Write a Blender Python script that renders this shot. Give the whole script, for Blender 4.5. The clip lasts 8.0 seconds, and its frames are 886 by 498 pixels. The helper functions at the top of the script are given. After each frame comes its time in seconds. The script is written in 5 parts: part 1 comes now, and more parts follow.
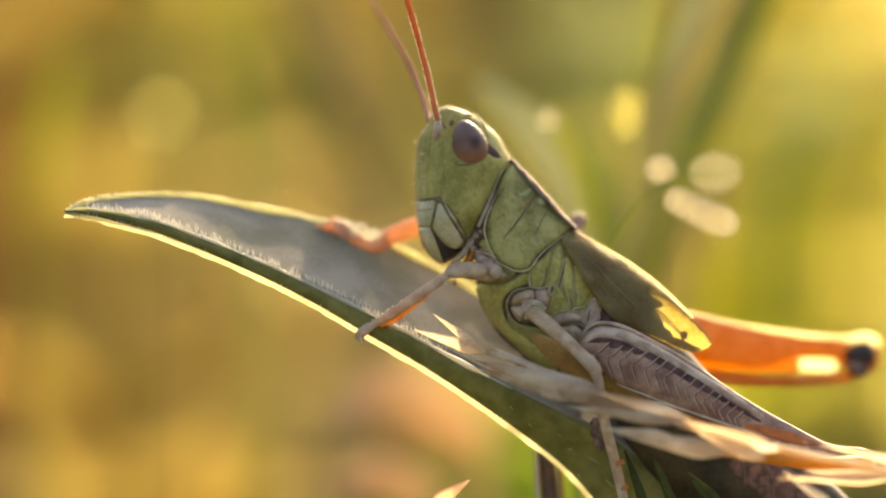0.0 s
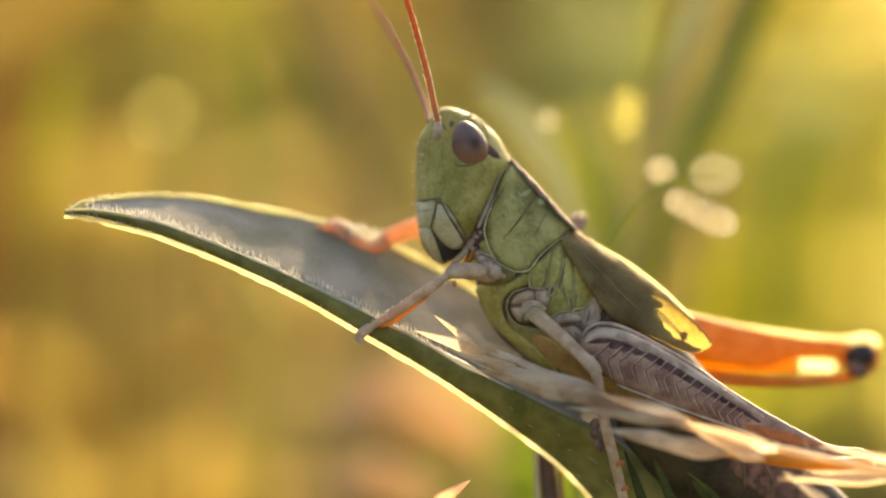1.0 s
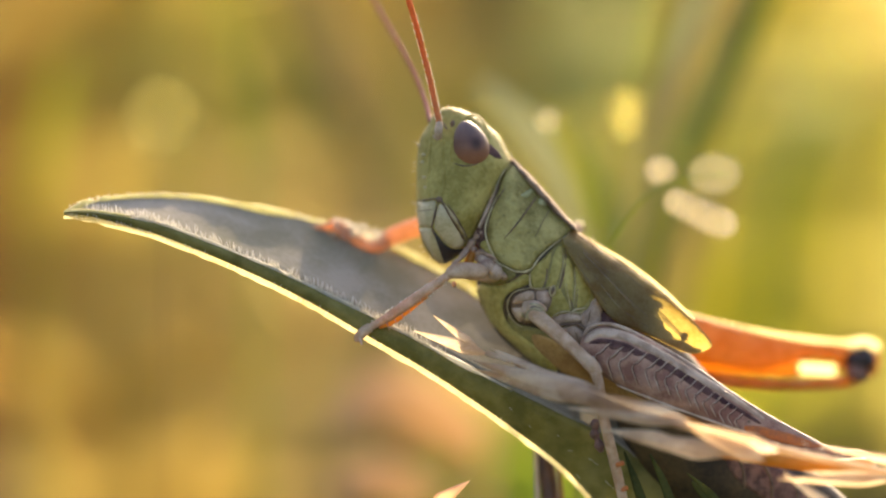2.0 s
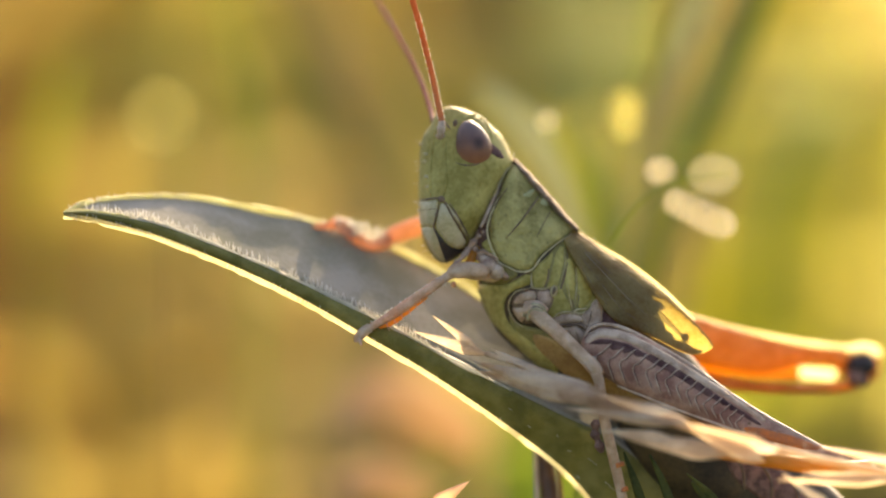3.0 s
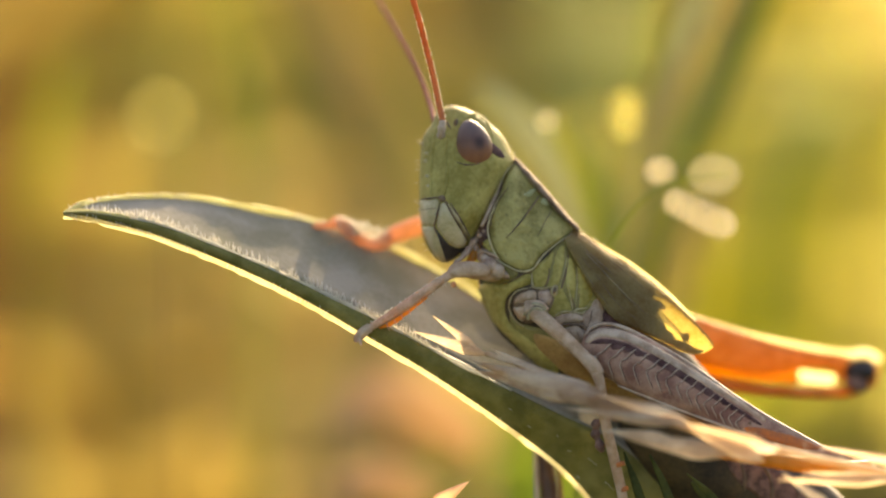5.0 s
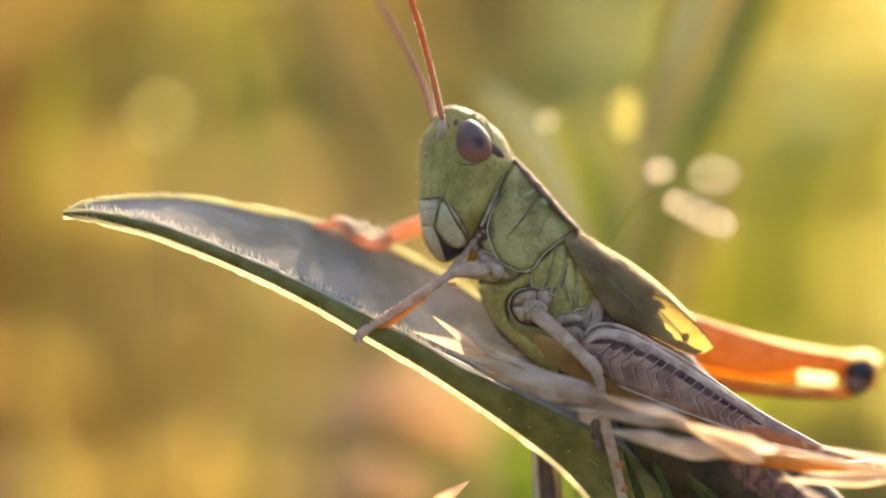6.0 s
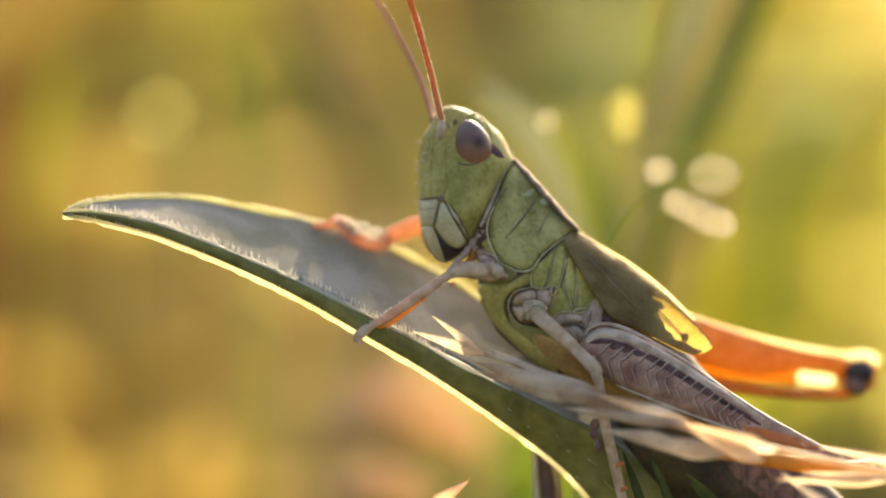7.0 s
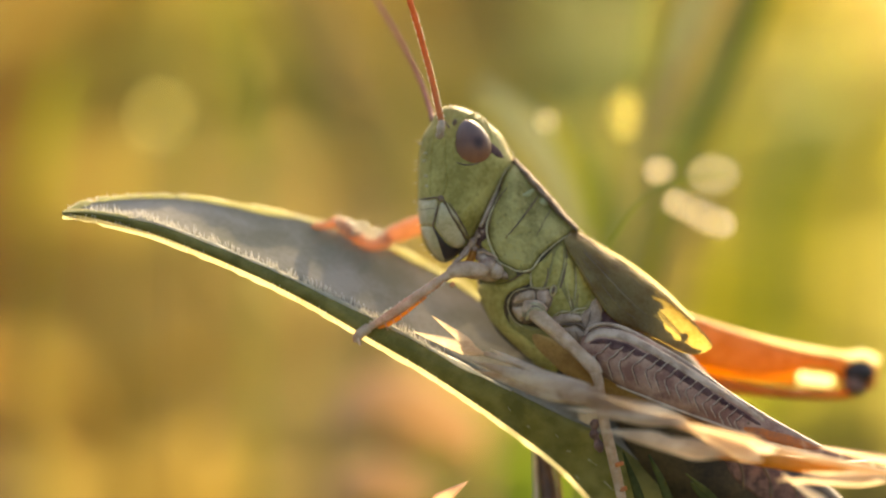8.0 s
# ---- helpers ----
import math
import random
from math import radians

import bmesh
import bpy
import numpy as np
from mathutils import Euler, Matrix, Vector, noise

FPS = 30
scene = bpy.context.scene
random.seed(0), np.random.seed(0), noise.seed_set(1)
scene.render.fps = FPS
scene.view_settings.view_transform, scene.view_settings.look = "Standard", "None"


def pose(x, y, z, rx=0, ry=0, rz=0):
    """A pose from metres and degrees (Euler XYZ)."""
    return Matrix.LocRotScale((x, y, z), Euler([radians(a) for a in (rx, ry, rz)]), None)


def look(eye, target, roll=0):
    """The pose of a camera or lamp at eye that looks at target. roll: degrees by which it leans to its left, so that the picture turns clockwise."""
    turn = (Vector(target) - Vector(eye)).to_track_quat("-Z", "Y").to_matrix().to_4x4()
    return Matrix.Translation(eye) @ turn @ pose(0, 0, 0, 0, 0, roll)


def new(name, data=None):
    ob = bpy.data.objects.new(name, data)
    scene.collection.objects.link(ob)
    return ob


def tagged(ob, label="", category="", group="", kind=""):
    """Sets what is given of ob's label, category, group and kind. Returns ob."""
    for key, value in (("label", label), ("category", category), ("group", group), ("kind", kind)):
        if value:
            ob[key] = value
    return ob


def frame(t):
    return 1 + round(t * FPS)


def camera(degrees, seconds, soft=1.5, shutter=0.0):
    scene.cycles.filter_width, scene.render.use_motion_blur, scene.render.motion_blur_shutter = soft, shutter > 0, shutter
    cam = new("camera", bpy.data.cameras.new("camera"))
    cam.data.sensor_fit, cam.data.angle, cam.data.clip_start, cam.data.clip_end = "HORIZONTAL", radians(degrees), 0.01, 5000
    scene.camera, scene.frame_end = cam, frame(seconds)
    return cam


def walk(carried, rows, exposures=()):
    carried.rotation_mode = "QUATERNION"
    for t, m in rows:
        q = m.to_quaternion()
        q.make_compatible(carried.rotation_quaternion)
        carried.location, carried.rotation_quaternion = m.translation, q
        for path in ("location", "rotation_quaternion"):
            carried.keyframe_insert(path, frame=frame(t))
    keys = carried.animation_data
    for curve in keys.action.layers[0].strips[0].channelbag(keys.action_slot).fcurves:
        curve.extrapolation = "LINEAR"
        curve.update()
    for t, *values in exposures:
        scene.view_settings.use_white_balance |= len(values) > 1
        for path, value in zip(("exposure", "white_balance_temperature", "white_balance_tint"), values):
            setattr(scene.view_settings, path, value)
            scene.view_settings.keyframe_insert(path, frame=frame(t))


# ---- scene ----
from mathutils.bvhtree import BVHTree
from mathutils.geometry import delaunay_2d_cdt

# Small lengths below are in millimetres, in a frame that stands on the lens's axis:
# x to the right, y away from the lens, z up. MM carries them into the world.
PITCH, HEIGHT, REACH = -8.0, 0.26, 154.306
VIEW = pose(0, 0, HEIGHT, PITCH)

# ---- camera ----
cam = camera(10, 8.0, soft=2.1)
cam.data.dof.use_dof = True
cam.data.dof.focus_distance = (REACH - 0.35) / 1000
cam.data.dof.aperture_fstop = 22.5


def aim(dx, dy):
    """Camera pose with a small turn, in degrees right and down."""
    return VIEW @ pose(0, -REACH / 1000, 0, 90 - dy, 0, -dx)


walk(cam, [
    (0.0, aim(-0.0105, 0.018)), (0.5, aim(-0.0105, 0.011)), (1.2, aim(-0.010, 0.010)), (2.0, aim(-0.005, 0.005)),
    (3.0, aim(0, 0)), (4.5, aim(0, 0)), (6.0, aim(0.003, 0)), (7.0, aim(0.008, 0)), (8.0, aim(0.010, 0)),
], exposures=[
    (0.0, 1.42, 7500, 10), (1.55, 1.42, 7500, 10), (1.7, 1.47, 6750, 16), (2.2, 1.45, 6950, 13), (2.8, 1.45, 7000, 12), (3.0, 1.46, 7000, 12), (3.2, 1.42, 7450, 10),
    (5.6, 1.42, 7500, 10), (5.8, 1.44, 7250, 12),
    (6.0, 1.49, 6550, 18), (6.15, 1.42, 7500, 10), (6.8, 1.42, 7500, 10), (7.0, 1.45, 6850, 11), (7.15, 1.42, 7500, 10), (8.0, 1.42, 7500, 10)])

# ---- light ----
SUN_UP, SUN_TURN = 19.8, 11.5
world = bpy.data.worlds.new("sky")
scene.world = world
world.use_nodes = True
sky = world.node_tree.nodes.new("ShaderNodeTexSky")
sky.sky_type = "NISHITA"
sky.sun_disc = False
sky.sun_elevation, sky.sun_rotation = radians(SUN_UP), radians(SUN_TURN)
sky.air_density, sky.dust_density, sky.ozone_density = 0.8, 4.0, 0.6
back = world.node_tree.nodes["Background"]
back.inputs["Strength"].default_value = 0.15
world.node_tree.links.new(sky.outputs[0], back.inputs["Color"])

sun = new("sun", bpy.data.lights.new("sun", "SUN"))
sun.data.energy, sun.data.angle, sun.data.color = 3.6, radians(0.6), (1.0, 0.80, 0.52)
away = Vector((math.sin(radians(SUN_TURN)) * math.cos(radians(SUN_UP)), math.cos(radians(SUN_TURN)) * math.cos(radians(SUN_UP)), math.sin(radians(SUN_UP))))
sun.matrix_world = look(away * 3 + Vector((0, 0, HEIGHT)), (0, 0, HEIGHT))


# ---- materials ----
def material(name, low, high, size=0.3, rough=0.5, glow=0.0, glow_colour=None, bump=0.01, spots=None, island=0.0, coat=0.0, sheen=0.0, stretch=(1, 1, 1), spec=0.5, fine=6.0, tinted=0.75, clear=0.0):
    """A surface that mixes two colours by noise of the given size (mm), lets the share glow of light through scattered and the share clear unscattered, and has relief of bump mm."""
    m = bpy.data.materials.new(name)
    m.use_nodes = True
    t = m.node_tree
    n, link = t.nodes, t.links.new
    b, out = n["Principled BSDF"], n["Material Output"]
    where = n.new("ShaderNodeTexCoord")
    mapping = n.new("ShaderNodeMapping")
    mapping.inputs["Scale"].default_value = [1000 / size * a for a in stretch]
    link(where.outputs["Object"], mapping.inputs["Vector"])
    big = n.new("ShaderNodeTexNoise")
    big.inputs["Scale"].default_value, big.inputs["Detail"].default_value = 0.6, 4
    link(mapping.outputs[0], big.inputs["Vector"])
    small = n.new("ShaderNodeTexNoise")
    small.inputs["Scale"].default_value, small.inputs["Detail"].default_value = fine, 3
    link(mapping.outputs[0], small.inputs["Vector"])
    both = n.new("ShaderNodeMath")
    both.operation = "MULTIPLY_ADD"
    both.inputs[1].default_value = 0.35
    link(small.outputs[0], both.inputs[0])
    link(big.outputs[0], both.inputs[2])
    ramp = n.new("ShaderNodeValToRGB")
    ramp.color_ramp.elements[0].position, ramp.color_ramp.elements[1].position = 0.53, 0.82
    ramp.color_ramp.elements[0].color, ramp.color_ramp.elements[1].color = (*low, 1), (*high, 1)
    link(both.outputs[0], ramp.inputs[0])
    colour = ramp.outputs[0]
    if spots:
        dots = n.new("ShaderNodeTexVoronoi")
        dots.inputs["Scale"].default_value = 1.6
        link(mapping.outputs[0], dots.inputs["Vector"])
        edge = n.new("ShaderNodeMapRange")
        edge.inputs["From Min"].default_value, edge.inputs["From Max"].default_value = 0.10, 0.2
        edge.inputs["To Min"].default_value, edge.inputs["To Max"].default_value = 0.35, 0.0
        link(dots.outputs["Distance"], edge.inputs["Value"])
        mix = n.new("ShaderNodeMixRGB")
        mix.inputs[2].default_value = (*spots, 1)
        link(edge.outputs[0], mix.inputs[0])
        link(colour, mix.inputs[1])
        colour = mix.outputs[0]
    if island:
        geo = n.new("ShaderNodeNewGeometry")
        hsv = n.new("ShaderNodeHueSaturation")
        value = n.new("ShaderNodeMapRange")
        value.inputs["To Min"].default_value, value.inputs["To Max"].default_value = 1 - island, 1 + island
        link(geo.outputs["Random Per Island"], value.inputs["Value"])
        link(value.outputs[0], hsv.inputs["Value"])
        hue = n.new("ShaderNodeMapRange")
        hue.inputs["To Min"].default_value, hue.inputs["To Max"].default_value = 0.5 + island * 0.05, 0.5 - island * 0.05
        link(geo.outputs["Random Per Island"], hue.inputs["Value"])
        link(hue.outputs[0], hsv.inputs["Hue"])
        link(colour, hsv.inputs["Color"])
        colour = hsv.outputs[0]
    link(colour, b.inputs["Base Color"])
    b.inputs["Roughness"].default_value = rough
    b.inputs["Specular IOR Level"].default_value = spec
    b.inputs["Coat Weight"].default_value = coat
    b.inputs["Sheen Weight"].default_value = sheen
    relief = n.new("ShaderNodeBump")
    relief.inputs["Strength"].default_value, relief.inputs["Distance"].default_value = 0.8, bump / 1000
    link(both.outputs[0], relief.inputs["Height"])
    link(relief.outputs[0], b.inputs["Normal"])
    if glow:
        thin = n.new("ShaderNodeBsdfTranslucent")
        if glow_colour:
            tint = n.new("ShaderNodeMixRGB")
            tint.inputs[0].default_value = tinted
            tint.inputs[2].default_value = (*glow_colour, 1)
            link(colour, tint.inputs[1])
            link(tint.outputs[0], thin.inputs["Color"])
        else:
            link(colour, thin.inputs["Color"])
        share = n.new("ShaderNodeMixShader")
        share.inputs[0].default_value = glow
        link(b.outputs[0], share.inputs[1])
        link(thin.outputs[0], share.inputs[2])
        link(share.outputs[0], out.inputs["Surface"])
        if clear:
            gap, veil = n.new("ShaderNodeBsdfTransparent"), n.new("ShaderNodeMixShader")
            veil.inputs[0].default_value = clear
            link(share.outputs[0], veil.inputs[1])
            link(gap.outputs[0], veil.inputs[2])
            link(veil.outputs[0], out.inputs["Surface"])
    return m


GREEN = material("green_cuticle", (0.255, 0.212, 0.052), (0.49, 0.415, 0.14), size=0.7, rough=0.6, spec=0.2, bump=0.10, spots=(0.19, 0.16, 0.05), fine=5)
SHIELD = material("blue_green_cuticle", (0.18, 0.155, 0.046), (0.43, 0.37, 0.14), size=0.6, rough=0.6, spec=0.2, bump=0.16, spots=(0.08, 0.07, 0.03), fine=5)
GREEN_DARK = material("dull_green_cuticle", (0.16, 0.13, 0.035), (0.29, 0.25, 0.075), size=0.4, rough=0.6, bump=0.1)
MINT = material("mint_patch", (0.30, 0.30, 0.14), (0.46, 0.45, 0.25), size=0.3, rough=0.5, spec=0.2, bump=0.04)
PALE = material("pale_cuticle", (0.40, 0.34, 0.18), (0.60, 0.51, 0.33), size=0.4, rough=0.5, spec=0.3, bump=0.05)
RIDGE = material("cream_ridge", (0.29, 0.225, 0.11), (0.47, 0.39, 0.23), size=0.2, rough=0.5, bump=0.03)
SEAM = material("brown_seam", (0.10, 0.062, 0.042), (0.21, 0.135, 0.08), size=0.2, rough=0.6)
BLACK = material("black_cuticle", (0.018, 0.012, 0.014), (0.035, 0.025, 0.026), size=0.2, rough=0.5)
LEG = material("buff_leg", (0.50, 0.35, 0.23), (0.78, 0.62, 0.46), size=0.22, rough=0.45, glow=0.28, glow_colour=(0.95, 0.45, 0.15), spots=(0.22, 0.14, 0.1), bump=0.09, spec=0.3)
# far hind leg: the orange of sun coming through is in the base colour
ORANGE = material("backlit_orange_leg", (0.50, 0.20, 0.05), (0.68, 0.34, 0.12), size=0.4, rough=0.65, spec=0.2, glow=0.48, glow_colour=(0.88, 0.44, 0.08))
RUST = material("rust_patch", (0.30, 0.13, 0.075), (0.64, 0.20, 0.05), size=0.35, rough=0.6, spec=0.2)
PURPLE = material("purple_brown_femur", (0.22, 0.105, 0.08), (0.46, 0.29, 0.215), size=0.4, rough=0.5, spec=0.25, bump=0.08)
DARK_BAND = material("dark_purple_band", (0.05, 0.022, 0.024), (0.14, 0.075, 0.068), size=0.22, rough=0.6, spec=0.15)
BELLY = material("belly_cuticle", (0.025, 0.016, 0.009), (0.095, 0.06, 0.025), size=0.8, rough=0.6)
OCHRE = material("ochre_cuticle", (0.30, 0.155, 0.05), (0.50, 0.31, 0.11), size=0.6, rough=0.5, bump=0.05)
DORSAL = material("brown_dorsal_skin", (0.20, 0.13, 0.09), (0.44, 0.33, 0.25), size=0.25, rough=0.8, spec=0.1, bump=0.08)
RIB = material("pale_rib", (0.46, 0.35, 0.26), (0.62, 0.50, 0.40), size=0.2, rough=0.5)
WING = material("green_wing", (0.20, 0.135, 0.075), (0.42, 0.37, 0.20), size=0.32, rough=0.7, spec=0.2, tinted=0.45, glow=0.66, glow_colour=(1.0, 0.71, 0.05), stretch=(0.6, 1, 0.6), bump=0.05)
# amber that includes the warm tint of light from behind
AMBER = material("backlit_amber", (0.6, 0.3, 0.05), (0.75, 0.42, 0.1), size=0.4, rough=0.4, glow=0.55, glow_colour=(0.95, 0.48, 0.03))
PEACH = material("peach_leg", (0.62, 0.40, 0.25), (0.80, 0.58, 0.40), size=0.3, rough=0.45, glow=0.5, glow_colour=(0.96, 0.52, 0.24))
ROSE = material("rosy_antenna", (0.31, 0.14, 0.12), (0.48, 0.25, 0.21), size=0.2, rough=0.6, spec=0.2, glow=0.3, glow_colour=(0.74, 0.32, 0.22))
FLESH = material("flesh_brown_cuticle", (0.26, 0.155, 0.11), (0.50, 0.36, 0.27), size=0.25, rough=0.45, bump=0.08)
BEIGE = material("beige_cuticle", (0.30, 0.20, 0.14), (0.55, 0.42, 0.32), size=0.3, rough=0.45, spec=0.3, bump=0.08)
NECK = material("neck_skin", (0.07, 0.03, 0.025), (0.26, 0.14, 0.11), size=0.22, rough=0.5, bump=0.08)
VEIN = material("olive_vein", (0.20, 0.16, 0.09), (0.30, 0.25, 0.14), size=0.3, rough=0.6, glow=0.3, glow_colour=(0.8, 0.45, 0.04))
LEAF = material("leaf_blade", (0.26, 0.245, 0.175), (0.415, 0.375, 0.315), size=1.4, rough=0.9, spec=0.2, glow=0.16, glow_colour=(0.34, 0.36, 0.10), bump=0.04, fine=9)
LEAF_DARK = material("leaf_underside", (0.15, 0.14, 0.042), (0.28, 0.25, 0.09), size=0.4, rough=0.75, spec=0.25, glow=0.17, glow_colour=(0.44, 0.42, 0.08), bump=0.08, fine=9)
# backlight on the upper rim is put into this pale colour
MARGIN = material("sunlit_leaf_margin", (0.70, 0.64, 0.33), (0.86, 0.84, 0.56), size=0.3, rough=0.5, glow=0.75, glow_colour=(0.90, 0.95, 0.60), tinted=0.3, bump=0.05, fine=5)
# cream tone in which the sunlight on keel and wing edge is painted
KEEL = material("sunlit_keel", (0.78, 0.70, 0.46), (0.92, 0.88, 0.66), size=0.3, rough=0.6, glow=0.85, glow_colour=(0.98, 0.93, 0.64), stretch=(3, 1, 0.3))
# pale yellow that carries the sun along the lower rim
EDGE = material("sunlit_leaf_edge", (0.54, 0.45, 0.20), (0.72, 0.66, 0.36), size=0.4, rough=0.6, glow=0.55, glow_colour=(0.78, 0.72, 0.38), tinted=0.5, bump=0.05)
HAIR = material("leaf_hair", (0.8, 0.78, 0.7), (0.9, 0.88, 0.82), size=0.3, rough=0.4, glow=0.7)
HUSK = material("dry_husk", (0.42, 0.28, 0.19), (0.84, 0.75, 0.63), size=0.2, rough=0.5, glow=0.58, glow_colour=(0.99, 0.76, 0.44), tinted=0.6, bump=0.05, stretch=(0.15, 1, 0.6))
FRESH = material("fresh_leaf", (0.10, 0.18, 0.02), (0.18, 0.28, 0.04), size=3, rough=0.45, glow=0.5, glow_colour=(0.56, 0.56, 0.06))
# green with the shade below the spike mixed into it
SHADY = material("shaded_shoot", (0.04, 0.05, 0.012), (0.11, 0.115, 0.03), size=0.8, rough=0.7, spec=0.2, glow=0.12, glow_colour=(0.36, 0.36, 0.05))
STALK = material("dry_stalk", (0.05, 0.025, 0.02), (0.15, 0.07, 0.045), size=0.5, rough=0.5, glow=0.08)


def eye_material():
    m = material("compound_eye", (0.16, 0.08, 0.05), (0.26, 0.14, 0.08), size=0.3, rough=0.5, stretch=(3, 3, 0.6), fine=4, spec=0.35)
    t = m.node_tree
    where, split = t.nodes.new("ShaderNodeTexCoord"), t.nodes.new("ShaderNodeSeparateXYZ")
    t.links.new(where.outputs["Generated"], split.inputs[0])
    ramp = t.nodes.new("ShaderNodeValToRGB")
    e = ramp.color_ramp.elements
    e[0].position, e[0].color = 0.12, (0.36, 0.15, 0.085, 1)
    e[1].position, e[1].color = 0.85, (0.16, 0.12, 0.13, 1)
    mid = ramp.color_ramp.elements.new(0.55)
    mid.color = (0.12, 0.06, 0.055, 1)
    t.links.new(split.outputs["Z"], ramp.inputs[0])
    b = t.nodes["Principled BSDF"]
    mix = t.nodes.new("ShaderNodeMixRGB")
    mix.inputs[0].default_value = 0.75
    t.links.new(t.nodes["Color Ramp"].outputs[0], mix.inputs[1])
    t.links.new(ramp.outputs[0], mix.inputs[2])
    near = t.nodes.new("ShaderNodeVectorMath")
    near.operation = "DISTANCE"
    near.inputs[1].default_value = (0.66, 0.0, 0.52)
    t.links.new(where.outputs["Generated"], near.inputs[0])
    spot = t.nodes.new("ShaderNodeMapRange")
    spot.inputs["From Min"].default_value, spot.inputs["From Max"].default_value = 0.06, 0.2
    spot.inputs["To Min"].default_value, spot.inputs["To Max"].default_value = 0.7, 0.0
    t.links.new(near.outputs["Value"], spot.inputs["Value"])
    dark = t.nodes.new("ShaderNodeMixRGB")
    dark.inputs[2].default_value = (0.025, 0.015, 0.02, 1)
    t.links.new(spot.outputs[0], dark.inputs[0])
    t.links.new(mix.outputs[0], dark.inputs[1])
    t.links.new(dark.outputs[0], b.inputs["Base Color"])
    return m


def antenna_material():
    m = material("orange_antenna", (0.34, 0.15, 0.06), (0.56, 0.28, 0.12), size=0.15, rough=0.6, spec=0.2, glow=0.34, glow_colour=(0.85, 0.28, 0.06), tinted=0.5)
    t = m.node_tree
    where, split = t.nodes.new("ShaderNodeTexCoord"), t.nodes.new("ShaderNodeSeparateXYZ")
    t.links.new(where.outputs["Generated"], split.inputs[0])
    ramp = t.nodes.new("ShaderNodeValToRGB")
    e = ramp.color_ramp.elements
    e[0].position, e[0].color = 0.04, (0.36, 0.25, 0.13, 1)
    e[1].position, e[1].color = 0.40, (0.68, 0.155, 0.035, 1)
    t.links.new(split.outputs["Z"], ramp.inputs[0])
    mix = t.nodes.new("ShaderNodeMixRGB")
    mix.inputs[0].default_value = 0.7
    t.links.new(t.nodes["Color Ramp"].outputs[0], mix.inputs[1])
    t.links.new(ramp.outputs[0], mix.inputs[2])
    t.links.new(mix.outputs[0], t.nodes["Principled BSDF"].inputs["Base Color"])
    return m


ANTENNA = antenna_material()
EYE = eye_material()

# ---- building tools ----
ORIGIN = {}


def thing(name, at, label, category, group="", kind="", parent=None):
    """An Empty at a point (mm) that carries parts."""
    ob = new(name)
    ob.empty_display_size = 0.001
    if parent:
        ob.parent = parent
        ob.location = (Vector(at) - ORIGIN[parent]) / 1000
    else:
        ob.matrix_world = VIEW @ Matrix.Translation(Vector(at) / 1000)
        tagged(ob, label, category, group, kind)
    ORIGIN[ob] = Vector(at)
    return ob


def part(name, bm, mat, parent, label="", at=None, kind=""):
    """Links a bmesh (mm) as one mesh under a thing or part."""
    o = Vector(at) if at else ORIGIN[parent]
    bmesh.ops.recalc_face_normals(bm, faces=bm.faces[:])
    for v in bm.verts:
        v.co = (v.co - o) / 1000
    me = bpy.data.meshes.new(name)
    for f in bm.faces:
        f.smooth = True
    bm.to_mesh(me)
    bm.free()
    me.materials.append(mat)
    ob = new(name, me)
    ob.parent = parent
    ob.location = (o - ORIGIN[parent]) / 1000
    ORIGIN[ob] = o
    return tagged(ob, label, kind=kind)


def spline(points, steps):
    """Catmull-Rom through rows of any length."""
    p = [np.array(a, float) for a in points]
    p = [2 * p[0] - p[1]] + p + [2 * p[-1] - p[-2]]
    out = []
    for i in range(1, len(p) - 2):
        a, b, c, d = p[i - 1:i + 3]
        for k in range(steps):
            t = k / steps
            out.append(0.5 * (2 * b + (c - a) * t + (2 * a - 5 * b + 4 * c - d) * t * t + (3 * b - a - 3 * c + d) * t ** 3))
    return out + [p[-2]]


def tube(rows, n=12, steps=4, bm=None, rough=0.0, level=False):
    """A rounded limb through rows of (x, y, z, half height, half depth), and the slant of its rings if given."""
    bm = bm or bmesh.new()
    pts = spline(rows, steps)
    rings = []
    for i, p in enumerate(pts):
        along = Vector((pts[min(i + 1, len(pts) - 1)] - pts[max(i - 1, 0)])[:3]).normalized()
        side = along.cross(Vector((0, 1, 0)))
        side = side.normalized() if side.length > 1e-3 else Vector((1, 0, 0))
        deep = along.cross(side).normalized()
        if len(p) > 5:
            side = Vector((math.cos(radians(p[5])), 0, math.sin(radians(p[5]))))
            deep = Vector((0, 1, 0))
        if level:
            side, deep = Vector((1, 0, 0)), Vector((0, 1, 0))
        h, w = max(p[3], 0.004), max(p[4], 0.004)
        ring = []
        for k in range(n):
            a = 2 * math.pi * k / n
            j = 1 + rough * (random.random() - 0.5)
            ring.append(bm.verts.new(Vector(p[:3]) + side * (math.cos(a) * h * j) + deep * (math.sin(a) * w * j)))
        rings.append(ring)
    for a, b in zip(rings, rings[1:]):
        for k in range(n):
            bm.faces.new((a[k], a[(k + 1) % n], b[(k + 1) % n], b[k]))
    bm.faces.new(rings[0])
    bm.faces.new(rings[-1])
    return bm


def ribbon(rows, thick=0.1, n=7):
    """A thin leaf through rows of (x, y, z, half width); its face looks towards the lens."""
    return tube([(*r[:4], thick) for r in rows], n=n, steps=5)


